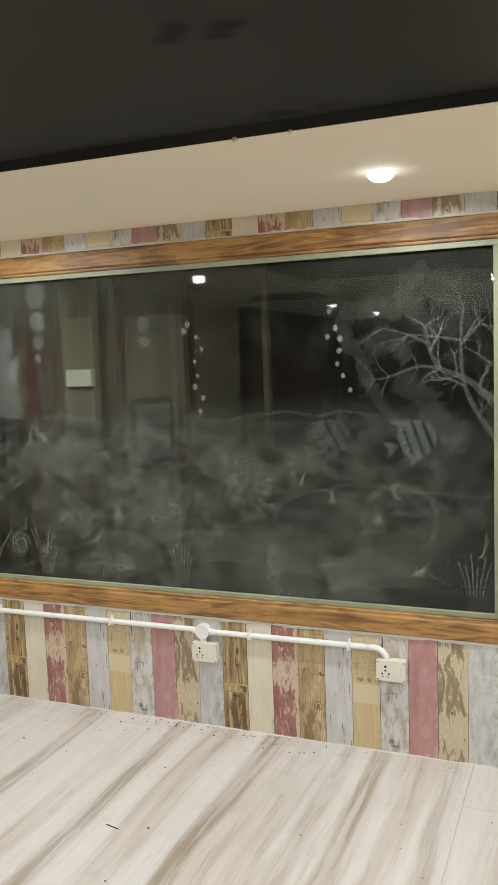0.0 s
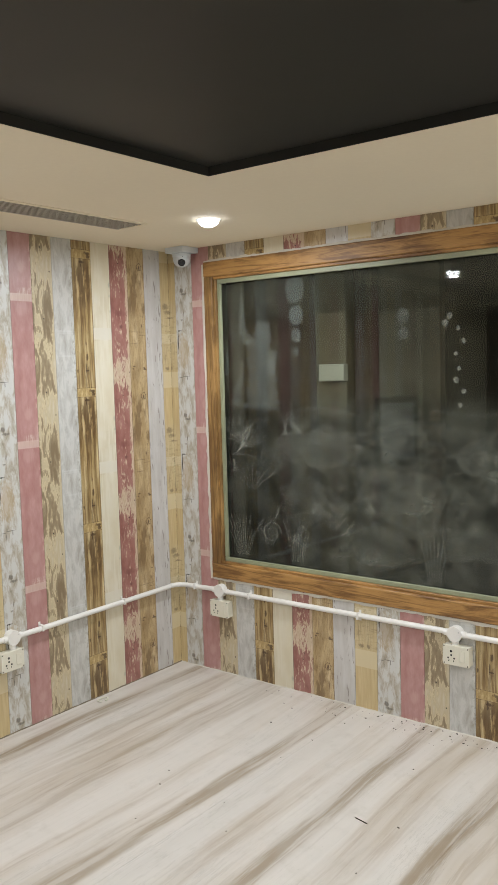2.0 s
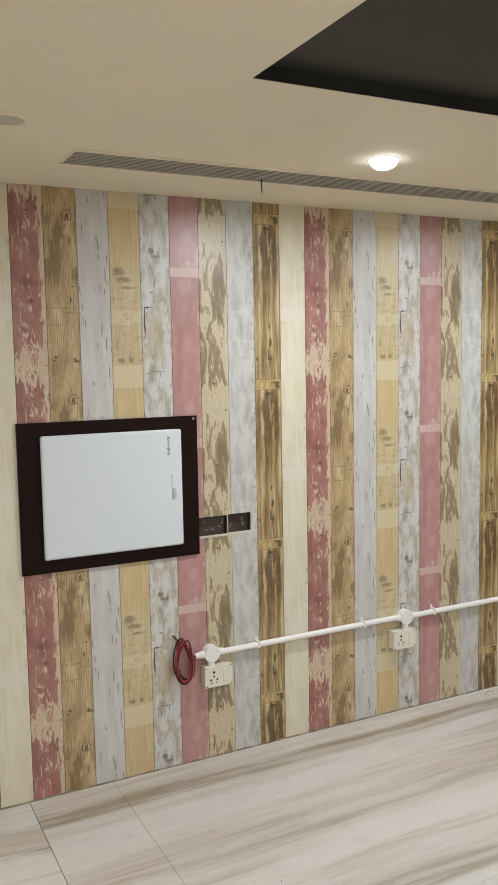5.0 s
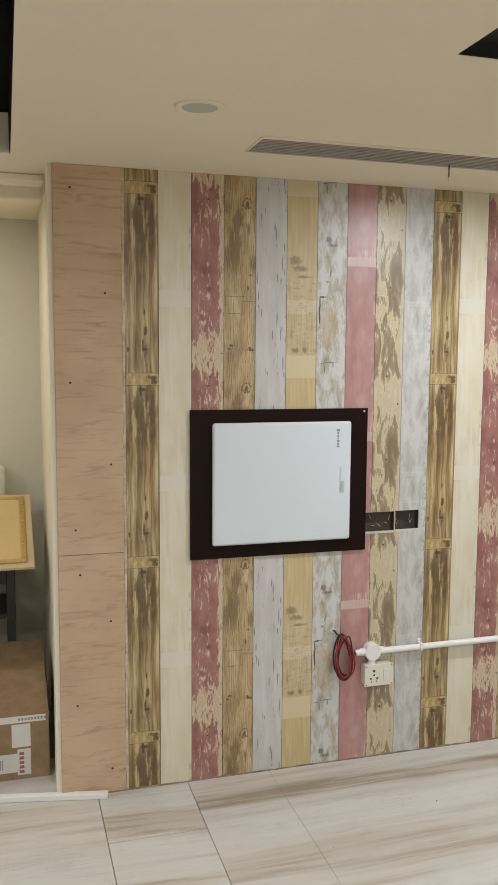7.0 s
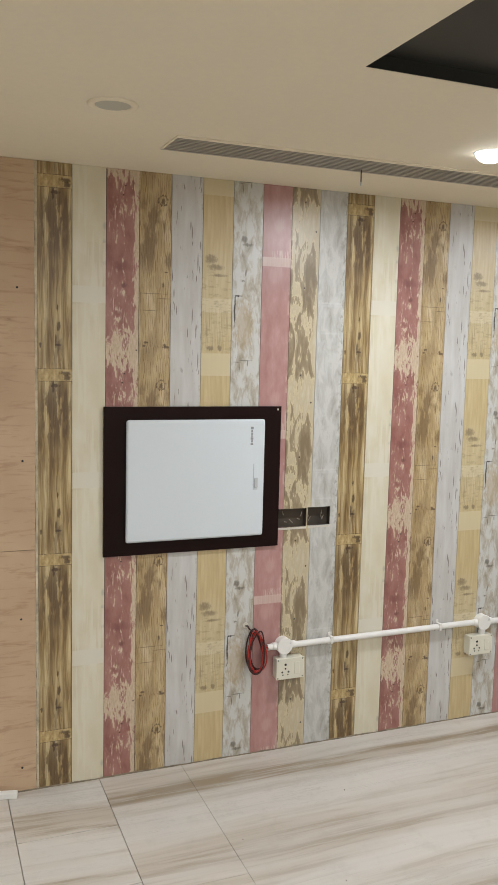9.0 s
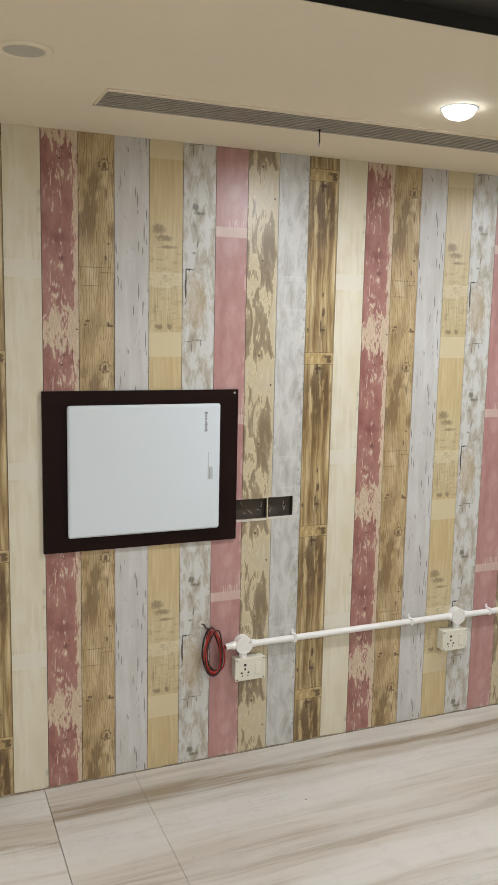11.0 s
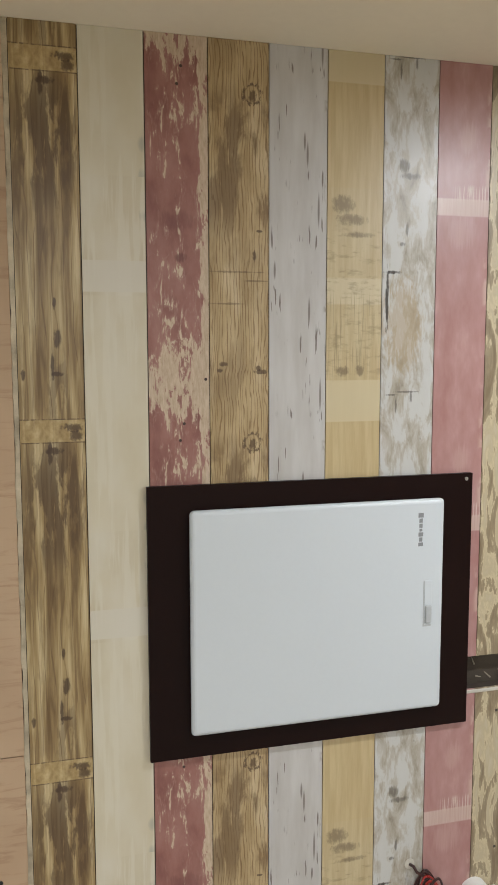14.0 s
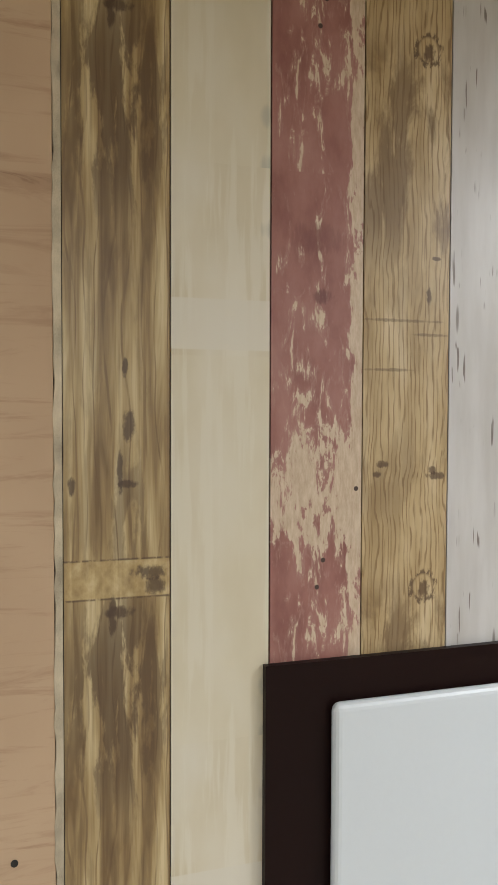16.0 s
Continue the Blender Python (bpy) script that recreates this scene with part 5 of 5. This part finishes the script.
# ---- sockets: built once at the origin facing -y, then copied ----
def socket_outlet():
    ob = thing("socket_outlet", (0, 0, 0), "ivory surface socket with one switch, screwed to the planks", "socket", "sockets along the conduit")
    part("back_box", boxes((-0.060, 0.060, -0.040, -0.0005, -0.043, 0.043), bevel=0.002), IVORY, ob)
    plate = part("face_plate", boxes((-0.062, 0.062, -0.046, -0.0402, -0.045, 0.045), bevel=0.0025, seg=2), IVORY, ob)
    # flat dark discs on the plate paint in the shade of pin holes
    for x, z, r in ((-0.022, 0.018, 0.0055), (-0.022, 0.001, 0.0042), (-0.036, -0.013, 0.0042), (-0.008, -0.013, 0.0042), (-0.033, -0.025, 0.0030), (-0.011, -0.025, 0.0030)):
        part("pin_hole", rod(bmesh.new(), (x, -0.0455, z), (x, -0.0464, z), r, seg=12), SHADE_AND_SCREW, plate, "dark disc painting in a pin hole's shade")
    sw = part("switch", boxes((0.018, 0.042, -0.0495, -0.0455, -0.024, 0.026), bevel=0.0015), IVORY, ob)
    for v in sw.data.vertices:
        if v.co.y < -0.048 and v.co.z > 0:
            v.co.y += 0.002
    for x in (-0.055, 0.055):
        for z in (-0.038, 0.038):
            part("screw", rod(bmesh.new(), (x, -0.0455, z), (x, -0.0466, z), 0.0028, seg=10), SHADE_AND_SCREW, plate)
    return ob


first = socket_outlet()
first.matrix_basis = pose(0.330, NORTH, 0.366)
copy_thing(first, pose(1.685, NORTH, 0.368))
copy_thing(first, pose(2.545, NORTH, 0.378))
copy_thing(first, pose(0, 0.884, 0.363, 0, 0, 90))
copy_thing(first, pose(0, 1.832, 0.357, 0, 0, 90))

# ---- coil of wire hanging from the wall ----
coil = thing("wire_coil", (0.01, 0.735, 0.44), "coil of red and dark brown wire hanging from the wall", "wire coil")
for k in range(9):
    c = Vector((0.014 + 0.0036 * k, 0.738 + rnd.uniform(-0.006, 0.006), 0.445 + rnd.uniform(-0.006, 0.006)))
    ry, rz, tilt = rnd.uniform(0.016, 0.040), rnd.uniform(0.076, 0.090), rnd.uniform(-0.12, 0.16)
    pts = []
    for i in range(41):
        a = i * math.tau / 40
        y, z = ry * math.sin(a) * (1 - 0.35 * math.cos(a)), rz * math.cos(a)
        pts.append(c + Vector((0.006 * math.sin(2 * a + k), y * math.cos(tilt) - z * math.sin(tilt), y * math.sin(tilt) + z * math.cos(tilt))))
    part("wire", tube(bmesh.new(), pts, 0.0030, 8), RED_WIRE if k in (2, 5, 7) else BROWN_WIRE, coil, "red wire" if k in (2, 5, 7) else "dark brown wire", True)
part("tail", tube(bmesh.new(), [(0.0, 0.700, 0.548), (0.016, 0.702, 0.552), (0.020, 0.708, 0.540), (0.022, 0.722, 0.530), (0.024, 0.735, 0.525)], 0.0035, 8), BROWN_WIRE, coil, "", True)
part("tail", tube(bmesh.new(), [(0.020, 0.760, 0.452), (0.020, 0.775, 0.453), (0.019, 0.792, 0.453)], 0.0045, 8), RED_WIRE, coil, "", True)
part("tie", tube(bmesh.new(), [(0.012, 0.738, 0.525), (0.045, 0.740, 0.520), (0.046, 0.742, 0.510), (0.012, 0.740, 0.512)], 0.003, 8), BROWN_WIRE, coil, "", True)
part("hole_rim", rod(bmesh.new(), (0.0003, 0.699, 0.550), (0.0016, 0.699, 0.550), 0.012, seg=14), CAULK, coil, "white filler round the wire's hole")


# ---- ceiling lights ----
def downlight(lit):
    ob = thing("ceiling_light", (0, 0, CEIL), "round recessed downlight, lit" if lit else "round recessed downlight, switched off", "ceiling light", "ceiling lights")
    # lit ring is drawn narrower than the unlit one to fit the camera's view
    bm, prof = bmesh.new(), ((0.054, -0.0005), (0.0535, -0.002), (0.051, -0.003), (0.048, -0.0025), (0.046, -0.0012), (0.046, 0.0)) if lit else ((0.068, -0.0005), (0.067, -0.004), (0.060, -0.0065), (0.050, -0.005), (0.046, -0.0015), (0.046, 0.0))
    rings = [[bm.verts.new((r * math.cos(k * math.tau / 40), r * math.sin(k * math.tau / 40), CEIL + h)) for k in range(40)] for r, h in prof]
    for a, b in zip(rings, rings[1:]):
        for k in range(40):
            bm.faces.new((a[k], a[(k + 1) % 40], b[(k + 1) % 40], b[k]))
    bmesh.ops.recalc_face_normals(bm, faces=bm.faces)
    part("trim_ring", bm, CREAM_PAINT if not lit else WHITE_STEEL, ob, smooth=True)
    glass = rod(bmesh.new(), (0, 0, CEIL - 0.0030), (0, 0, CEIL - 0.0005), 0.047, seg=40)
    if lit:
        # dome added under the flat diffuser imitates the lamp's bloom
        bmesh.ops.create_uvsphere(glass, u_segments=32, v_segments=12, radius=1.0, matrix=Matrix.Translation((0, 0, CEIL - 0.003)) @ Matrix.Diagonal((0.046, 0.046, 0.030, 1)))
    part("diffuser", glass, LAMP_ON if lit else LAMP_OFF, ob, "glowing white diffuser, bulged to imitate its bloom" if lit else "dull opal diffuser")
    return ob


lamp = downlight(True)
lamp.matrix_basis = pose(*LIT[0], CEIL)
for at in LIT[1:]:
    copy_thing(lamp, pose(*at, CEIL))
off = downlight(False)
off.matrix_basis = pose(0.780, -0.027, CEIL)

# ---- slot air diffuser ----
vent = thing("air_vent", ((VENT[0] + VENT[1]) / 2, 1.25, CEIL), "long slatted aluminium air grille in the ceiling", "air vent")
part("throat", boxes((VENT[0] - 0.01, VENT[1] + 0.01, VENT[2] - 0.01, VENT[3] + 0.01, CEIL + 0.0505, CEIL + 0.055)), VENT_SHADE, vent)
for d in ((VENT[0] - 0.004, VENT[0] + 0.010, VENT[2], VENT[3]), (VENT[1] - 0.022, VENT[1] + 0.004, VENT[2], VENT[3]),
          (VENT[0] + 0.010, VENT[1] - 0.022, VENT[2] - 0.002, VENT[2] + 0.006), (VENT[0] + 0.010, VENT[1] - 0.022, VENT[3] - 0.006, VENT[3] + 0.002)):
    part("frame", boxes((d[0], d[1], d[2], d[3], CEIL - 0.0025, CEIL + 0.012)), SLAT if d[1] - d[0] < 0.02 else CREAM_PAINT, vent)
# dark blades and throat put the shade between the slats into colour
for k in range(8):
    x = VENT[0] + 0.019 + k * 0.0182
    slat = part("slat", boxes((x - 0.0042, x + 0.0042, VENT[2] + 0.006, VENT[3] - 0.006, CEIL - 0.001, CEIL + 0.0012)), SLAT, vent)
    part("blade", boxes((x + 0.0012, x + 0.0040, VENT[2] + 0.006, VENT[3] - 0.006, CEIL + 0.0013, CEIL + 0.020)), VENT_SHADE, slat)
hook = thing("ceiling_wire", (0.36, 0.95, CEIL), "short dark wire with a white tip hanging at the grille", "wire")
part("wire", tube(bmesh.new(), [(0.388, 0.938, CEIL + 0.001), (0.386, 0.939, CEIL - 0.015), (0.385, 0.940, CEIL - 0.030), (0.385, 0.940, CEIL - 0.044)], 0.0022, 8), BLACK_STEEL, hook, "", True)
part("tip", tube(bmesh.new(), [(0.385, 0.940, CEIL - 0.042), (0.385, 0.940, CEIL - 0.054)], 0.0036, 8), WHITE_PVC, hook, "white insulated tip", True)

# ---- dome camera in the corner ----
dome = thing("security_camera", (0.10, 2.90, CEIL), "white dome security camera on a square base", "camera")
CX, CY = 0.165, 2.930
part("base", boxes((CX - 0.062, CX + 0.062, CY - 0.062, CY + 0.062, CEIL - 0.030, CEIL - 0.0005), bevel=0.003, seg=2), WHITE_STEEL, dome)
body = bmesh.new()
rod(body, (CX, CY, CEIL - 0.048), (CX, CY, CEIL - 0.029), 0.050, 0.048, 28)
bmesh.ops.create_uvsphere(body, u_segments=28, v_segments=16, radius=0.047, matrix=Matrix.Translation((CX, CY, CEIL - 0.056)))
part("ball", body, WHITE_STEEL, dome, smooth=True)
d = Vector((0.52, -0.62, -0.58)).normalized()
c = Vector((CX, CY, CEIL - 0.056))
part("lens", rod(bmesh.new(), c + d * 0.035, c + d * 0.0495, 0.022, 0.018, 24), LENS, dome, "black lens")
part("logo_bar", rod(bmesh.new(), c + Vector((0.75, -0.62, 0.1)).normalized() * 0.046, c + Vector((0.68, -0.70, 0.1)).normalized() * 0.048, 0.0018, seg=6), LOGO_GREY, dome)

# ---- bits on the recess edge ----
# small screw-like knobs, modelled as rough cream balls
for x, y in ((2.405, 1.799), (2.565, 1.800)):
    bm = bmesh.new()
    bmesh.ops.create_icosphere(bm, subdivisions=2, radius=0.008, matrix=Matrix.Translation((x, y, CEIL - 0.003)))
    for v in bm.verts:
        v.co += 0.003 * noise.noise_vector(v.co * 90)
    solid("plaster_lump", bm, CREAM_PAINT, "small cream knob on the recess edge", "plaster lump", group="plaster lumps")

# ---- on the floor ----
solid("wood_splinter", boxes((-0.030, 0.030, -0.002, 0.002, 0.0003, 0.004), bevel=0.001), BACKING, "thin dark wood splinter lying on the marble", "splinter").matrix_basis = pose(1.689, 2.112, 0, 0, 0, -12)
clip = thing("cable_clip", (0.055, 2.345, 0), "small white plastic clip lying by the wall", "clip")
part("ring", tube(bmesh.new(), [(0.055 + 0.020 * math.cos(a), 2.345 + 0.030 * math.sin(a), 0.005) for a in [i * 5.6 / 16 for i in range(17)]], 0.0042, 8), IVORY, clip, "", True)
strip = solid("plastic_trunking", boxes((-0.014, 0.014, -1.30, 0.0, 0.0004, 0.022), bevel=0.003, seg=2), WHITE_PVC, "length of white plastic trunking lying on the floor", "trunking")
strip.matrix_basis = pose(0.036, -0.205, 0, 0, 0, -11.5)
crumbs = bmesh.new()
for k in range(150):
    x, y = rnd.gauss(1.65, 0.45), NORTH - 0.012 - abs(rnd.gauss(0, 0.075))
    if k > 105:
        x, y = rnd.uniform(0.3, 3.2), rnd.uniform(0.3, 2.9)
    r = rnd.uniform(0.0012, 0.0036)
    bmesh.ops.create_icosphere(crumbs, subdivisions=1, radius=r, matrix=Matrix.Translation((min(max(x, 0.1), 3.4), y, r * 0.6)) @ Matrix.Diagonal((rnd.uniform(0.7, 1.8), rnd.uniform(0.7, 1.6), 0.7, 1)))
solid("crumbs", crumbs, CRUMB, "scattered dark crumbs of building dust on the marble", "debris", "stuff")

# ---- alcove ----
carton = thing("cardboard_box", (-0.40, -0.62, 0), "opened brown cardboard carton with printed tape", "box")
CB = (-0.78, -0.19, -0.90, -0.405, 0.0005, 0.262)
part("side", boxes((CB[1] - 0.004, CB[1], CB[2], CB[3], CB[4], CB[5])), CARD, carton)
part("side", boxes((CB[0], CB[0] + 0.004, CB[2], CB[3], CB[4], CB[5])), CARD, carton)
part("side", boxes((CB[0] + 0.004, CB[1] - 0.004, CB[3] - 0.004, CB[3], CB[4], CB[5])), CARD, carton)
part("side", boxes((CB[0] + 0.004, CB[1] - 0.004, CB[2], CB[2] + 0.004, CB[4], CB[5])), CARD, carton)
part("bottom", boxes((CB[0] + 0.004, CB[1] - 0.004, CB[2] + 0.004, CB[3] - 0.004, CB[4], CB[4] + 0.004)), CARD, carton)


def flap(x0, x1, y0, y1, hinge, axis, deg):
    bm = boxes((x0, x1, y0, y1, CB[5] - 0.002, CB[5] + 0.002))
    turn = Matrix.Translation(hinge) @ Matrix.Rotation(radians(deg), 4, axis) @ Matrix.Translation(-Vector(hinge))
    bmesh.ops.transform(bm, matrix=turn, verts=bm.verts)
    part("flap", bm, CARD, carton)


flap(CB[0] - 0.02, CB[1], CB[3] - 0.26, CB[3], (CB[1], 0, CB[5]), "Y", 8)
flap(CB[0] + 0.02, CB[1] - 0.02, CB[2], CB[2] + 0.22, (0, CB[2], CB[5]), "X", 30)
flap(CB[1] - 0.004, CB[1] + 0.10, CB[2] + 0.03, CB[3] - 0.22, (CB[1], 0, CB[5]), "Y", 55)
part("tape", boxes((CB[1] + 0.0003, CB[1] + 0.0010, CB[2] + 0.10, CB[3] - 0.012, 0.228, 0.254)), TAPE, carton, "white printed packing tape")
part("label", boxes((CB[1] + 0.0003, CB[1] + 0.0010, -0.545, -0.475, 0.130, 0.222)), TAPE, carton, "white paper label")
part("label", boxes((CB[1] + 0.0003, CB[1] + 0.0010, -0.66, -0.525, 0.030, 0.105)), TAPE, carton, "white paper label")
part("printed_tape", boxes((CB[1] + 0.0012, CB[1] + 0.0017, -0.525, -0.475, 0.018, 0.122)), TAPE, carton)
for k in range(5):
    part("print_bar", boxes((CB[1] + 0.0018, CB[1] + 0.0022, -0.518, -0.500, 0.026 + 0.018 * k, 0.038 + 0.018 * k)), RED_INK, carton)
for k in range(9):
    part("print_bar", boxes((CB[1] + 0.0011, CB[1] + 0.0014, -0.520 + 0.012 * k, -0.512 + 0.012 * k, 0.236, 0.246)), LOGO_GREY, carton)
    if k < 7:
        part("code_bar", boxes((CB[1] + 0.0011, CB[1] + 0.0014, -0.625 + 0.007 * k, -0.622 + 0.007 * k, 0.045, 0.085)), LOGO_GREY, carton)

table = thing("side_table", (-0.85, -0.85, 0), "black steel table standing in the alcove", "table")
TB = (-1.25, -0.84, -1.35, -0.505, 0.70)
part("top", boxes((TB[0], TB[1], TB[2], TB[3], TB[4], TB[4] + 0.03), bevel=0.004), BLACK_STEEL, table)
for x in (TB[0] + 0.03, TB[1] - 0.03):
    for y in (TB[2] + 0.03, TB[3] - 0.03):
        part("leg", boxes((x - 0.02, x + 0.02, y - 0.02, y + 0.02, 0.0, TB[4]), bevel=0.003), BLACK_STEEL, table)
part("shelf", boxes((TB[0] + 0.05, TB[1] - 0.012, TB[2] + 0.05, TB[3] - 0.052, 0.44, 0.46)), BLACK_STEEL, table)
part("apron", boxes((TB[1] - 0.035, TB[1] - 0.012, TB[2] + 0.05, TB[3] - 0.052, 0.60, TB[4])), BLACK_STEEL, table)

pic = thing("framed_picture", (-0.60, -0.75, 0.735), "gold-bordered picture on a pale board leaning back on the table", "picture")
PM = pose(-0.555, -0.435, 0.736, 0, 21.5, 0)


def leaning(name, d, material, parent, label="", bevel=0.002):
    bm = boxes(d, bevel=bevel)
    bmesh.ops.transform(bm, matrix=PM, verts=bm.verts)
    return part(name, bm, material, parent, label)


leaning("board", (-0.60, 0.0, -0.70, 0.0, 0.0, 0.014), PALE_WOOD, pic, "pale wooden backing board")
for d in ((-0.57, -0.03, -0.055, -0.030), (-0.57, -0.03, -0.67, -0.645), (-0.055, -0.03, -0.645, -0.055), (-0.57, -0.545, -0.645, -0.055)):
    leaning("border", (*d, 0.0145, 0.024), GOLD, pic, "gold moulded border", 0.004)
leaning("print", (-0.545, -0.055, -0.645, -0.055, 0.0145, 0.018), PAPER, pic, "yellowed plain print", 0.0)
for k in range(16):
    leaning("bead", (-0.535 + k * 0.031, -0.517 + k * 0.031, -0.050, -0.036, 0.0235, 0.027), GOLD, pic, "", 0.002)
solid("chair_back", boxes((-1.20, -1.15, -0.90, -0.545, 0.731, 1.105), bevel=0.022, seg=3), ALCOVE_PAINT, "cream padded backrest standing behind the picture", "chair back")

# ---- planks and slabs ----
def board_mesh(kind, u0, u1, z0, z1, cuts=()):
    bm = cut_slab("y", 0.0, FACE, (u0, u1), (z0, z1), list(cuts))
    return mesh_of("plank", bm, PRINTS[kind])


BOARDS = {}


def lay_board(wall, kind, at, u0, u1, z0, z1, cuts=()):
    key = (kind, round(u0, 4), round(u1, 4), z0, z1, tuple(cuts))
    if key not in BOARDS:
        BOARDS[key] = board_mesh(kind, u0, u1, z0, z1, cuts)
    ob = hang(new("plank", BOARDS[key]), wall)
    ob.matrix_basis = at


GAP = 0.0009
for k in range(-1, 25):
    y = k * BOARD
    u1 = min(BOARD - GAP, NORTH - 0.0005 - y)
    cuts = tuple((h[0] - y, h[1] - y, h[2], h[3]) for h in HOLES if h[0] < y + BOARD and h[1] > y)
    lay_board(wall_west, k % 10, pose(0, y, 0, 0, 0, 90), GAP, u1, 0.0, CEIL - 0.0005, cuts)
FIRST = 0.170 - 6 * BOARD                                              # where a cream board would begin on the window wall
for k in range(4, 48):
    x = FIRST + k * BOARD
    a, b = max(GAP, 0.0005 - x), min(BOARD - GAP, EAST - x)
    at = pose(x, NORTH, 0)
    if x + b <= WIN[0] + 0.03 or x + a >= WIN[1] - 0.03:
        lay_board(wall_north, k % 10, at, a, b, 0.0, CEIL - 0.0005)
    elif x + a < WIN[0] or x + b > WIN[1]:
        cut = ((WIN[0] + 0.03 - x, 9.0, WIN[2] + 0.03, WIN[3] - 0.03),) if x + a < WIN[0] else ((-9.0, WIN[1] - 0.03 - x, WIN[2] + 0.03, WIN[3] - 0.03),)
        cut = ((max(cut[0][0], a), min(cut[0][1], b), cut[0][2], cut[0][3]),)
        lay_board(wall_north, k % 10, at, a, b, 0.0, CEIL - 0.0005, cut)
    else:
        lay_board(wall_north, k % 10, at, a, b, 0.0, WIN[2] + 0.02)
        lay_board(wall_north, k % 10, at, a, b, WIN[3] - 0.02, CEIL - 0.0005)

# long slabs in the room, a border course of half slabs, small square tiles towards the passage
cols = [0.0, 1.18, 2.02, 2.875, 3.70, 4.54, EAST]
for a, b in zip(cols, cols[1:]):
    slab(a, b, 0.435, 2.66 if b > 2.9 else 2.905, 0.0003, MARBLE)
    slab(a, b, 2.66 if b > 2.9 else 2.905, NORTH, 0.0005, MARBLE)
halves = [0.0] + [0.74 + 0.67 * i for i in range(7)] + [EAST]
for a, b in zip(halves, halves[1:]):
    slab(a, b, 0.105, 0.435, 0.0007, MARBLE)
xs = [i * 0.335 for i in range(16)] + [EAST]
for a, b in zip(xs, xs[1:]):
    slab(a, b, -0.24, 0.105, 0.0015)
xs = [0.0, 0.67, 1.34, 2.01, 2.68, 3.35, 4.02, 4.69, EAST]
ys = [-0.24, -0.91, -1.58, -2.214]
for d, c in zip(ys, ys[1:]):
    for a, b in zip(xs, xs[1:]):
        slab(a, b, c, d, 0.0010)
for a, b in ((-1.28, -0.8), (-0.8, -0.33), (-0.33, 0.0)):
    slab(a, b, -1.70, WEST_END)
for a in range(4):
    for b in range(2):
        slab(a * 1.33, (a + 1) * 1.33, SOUTH + b * 1.393, SOUTH + (b + 1) * 1.393)
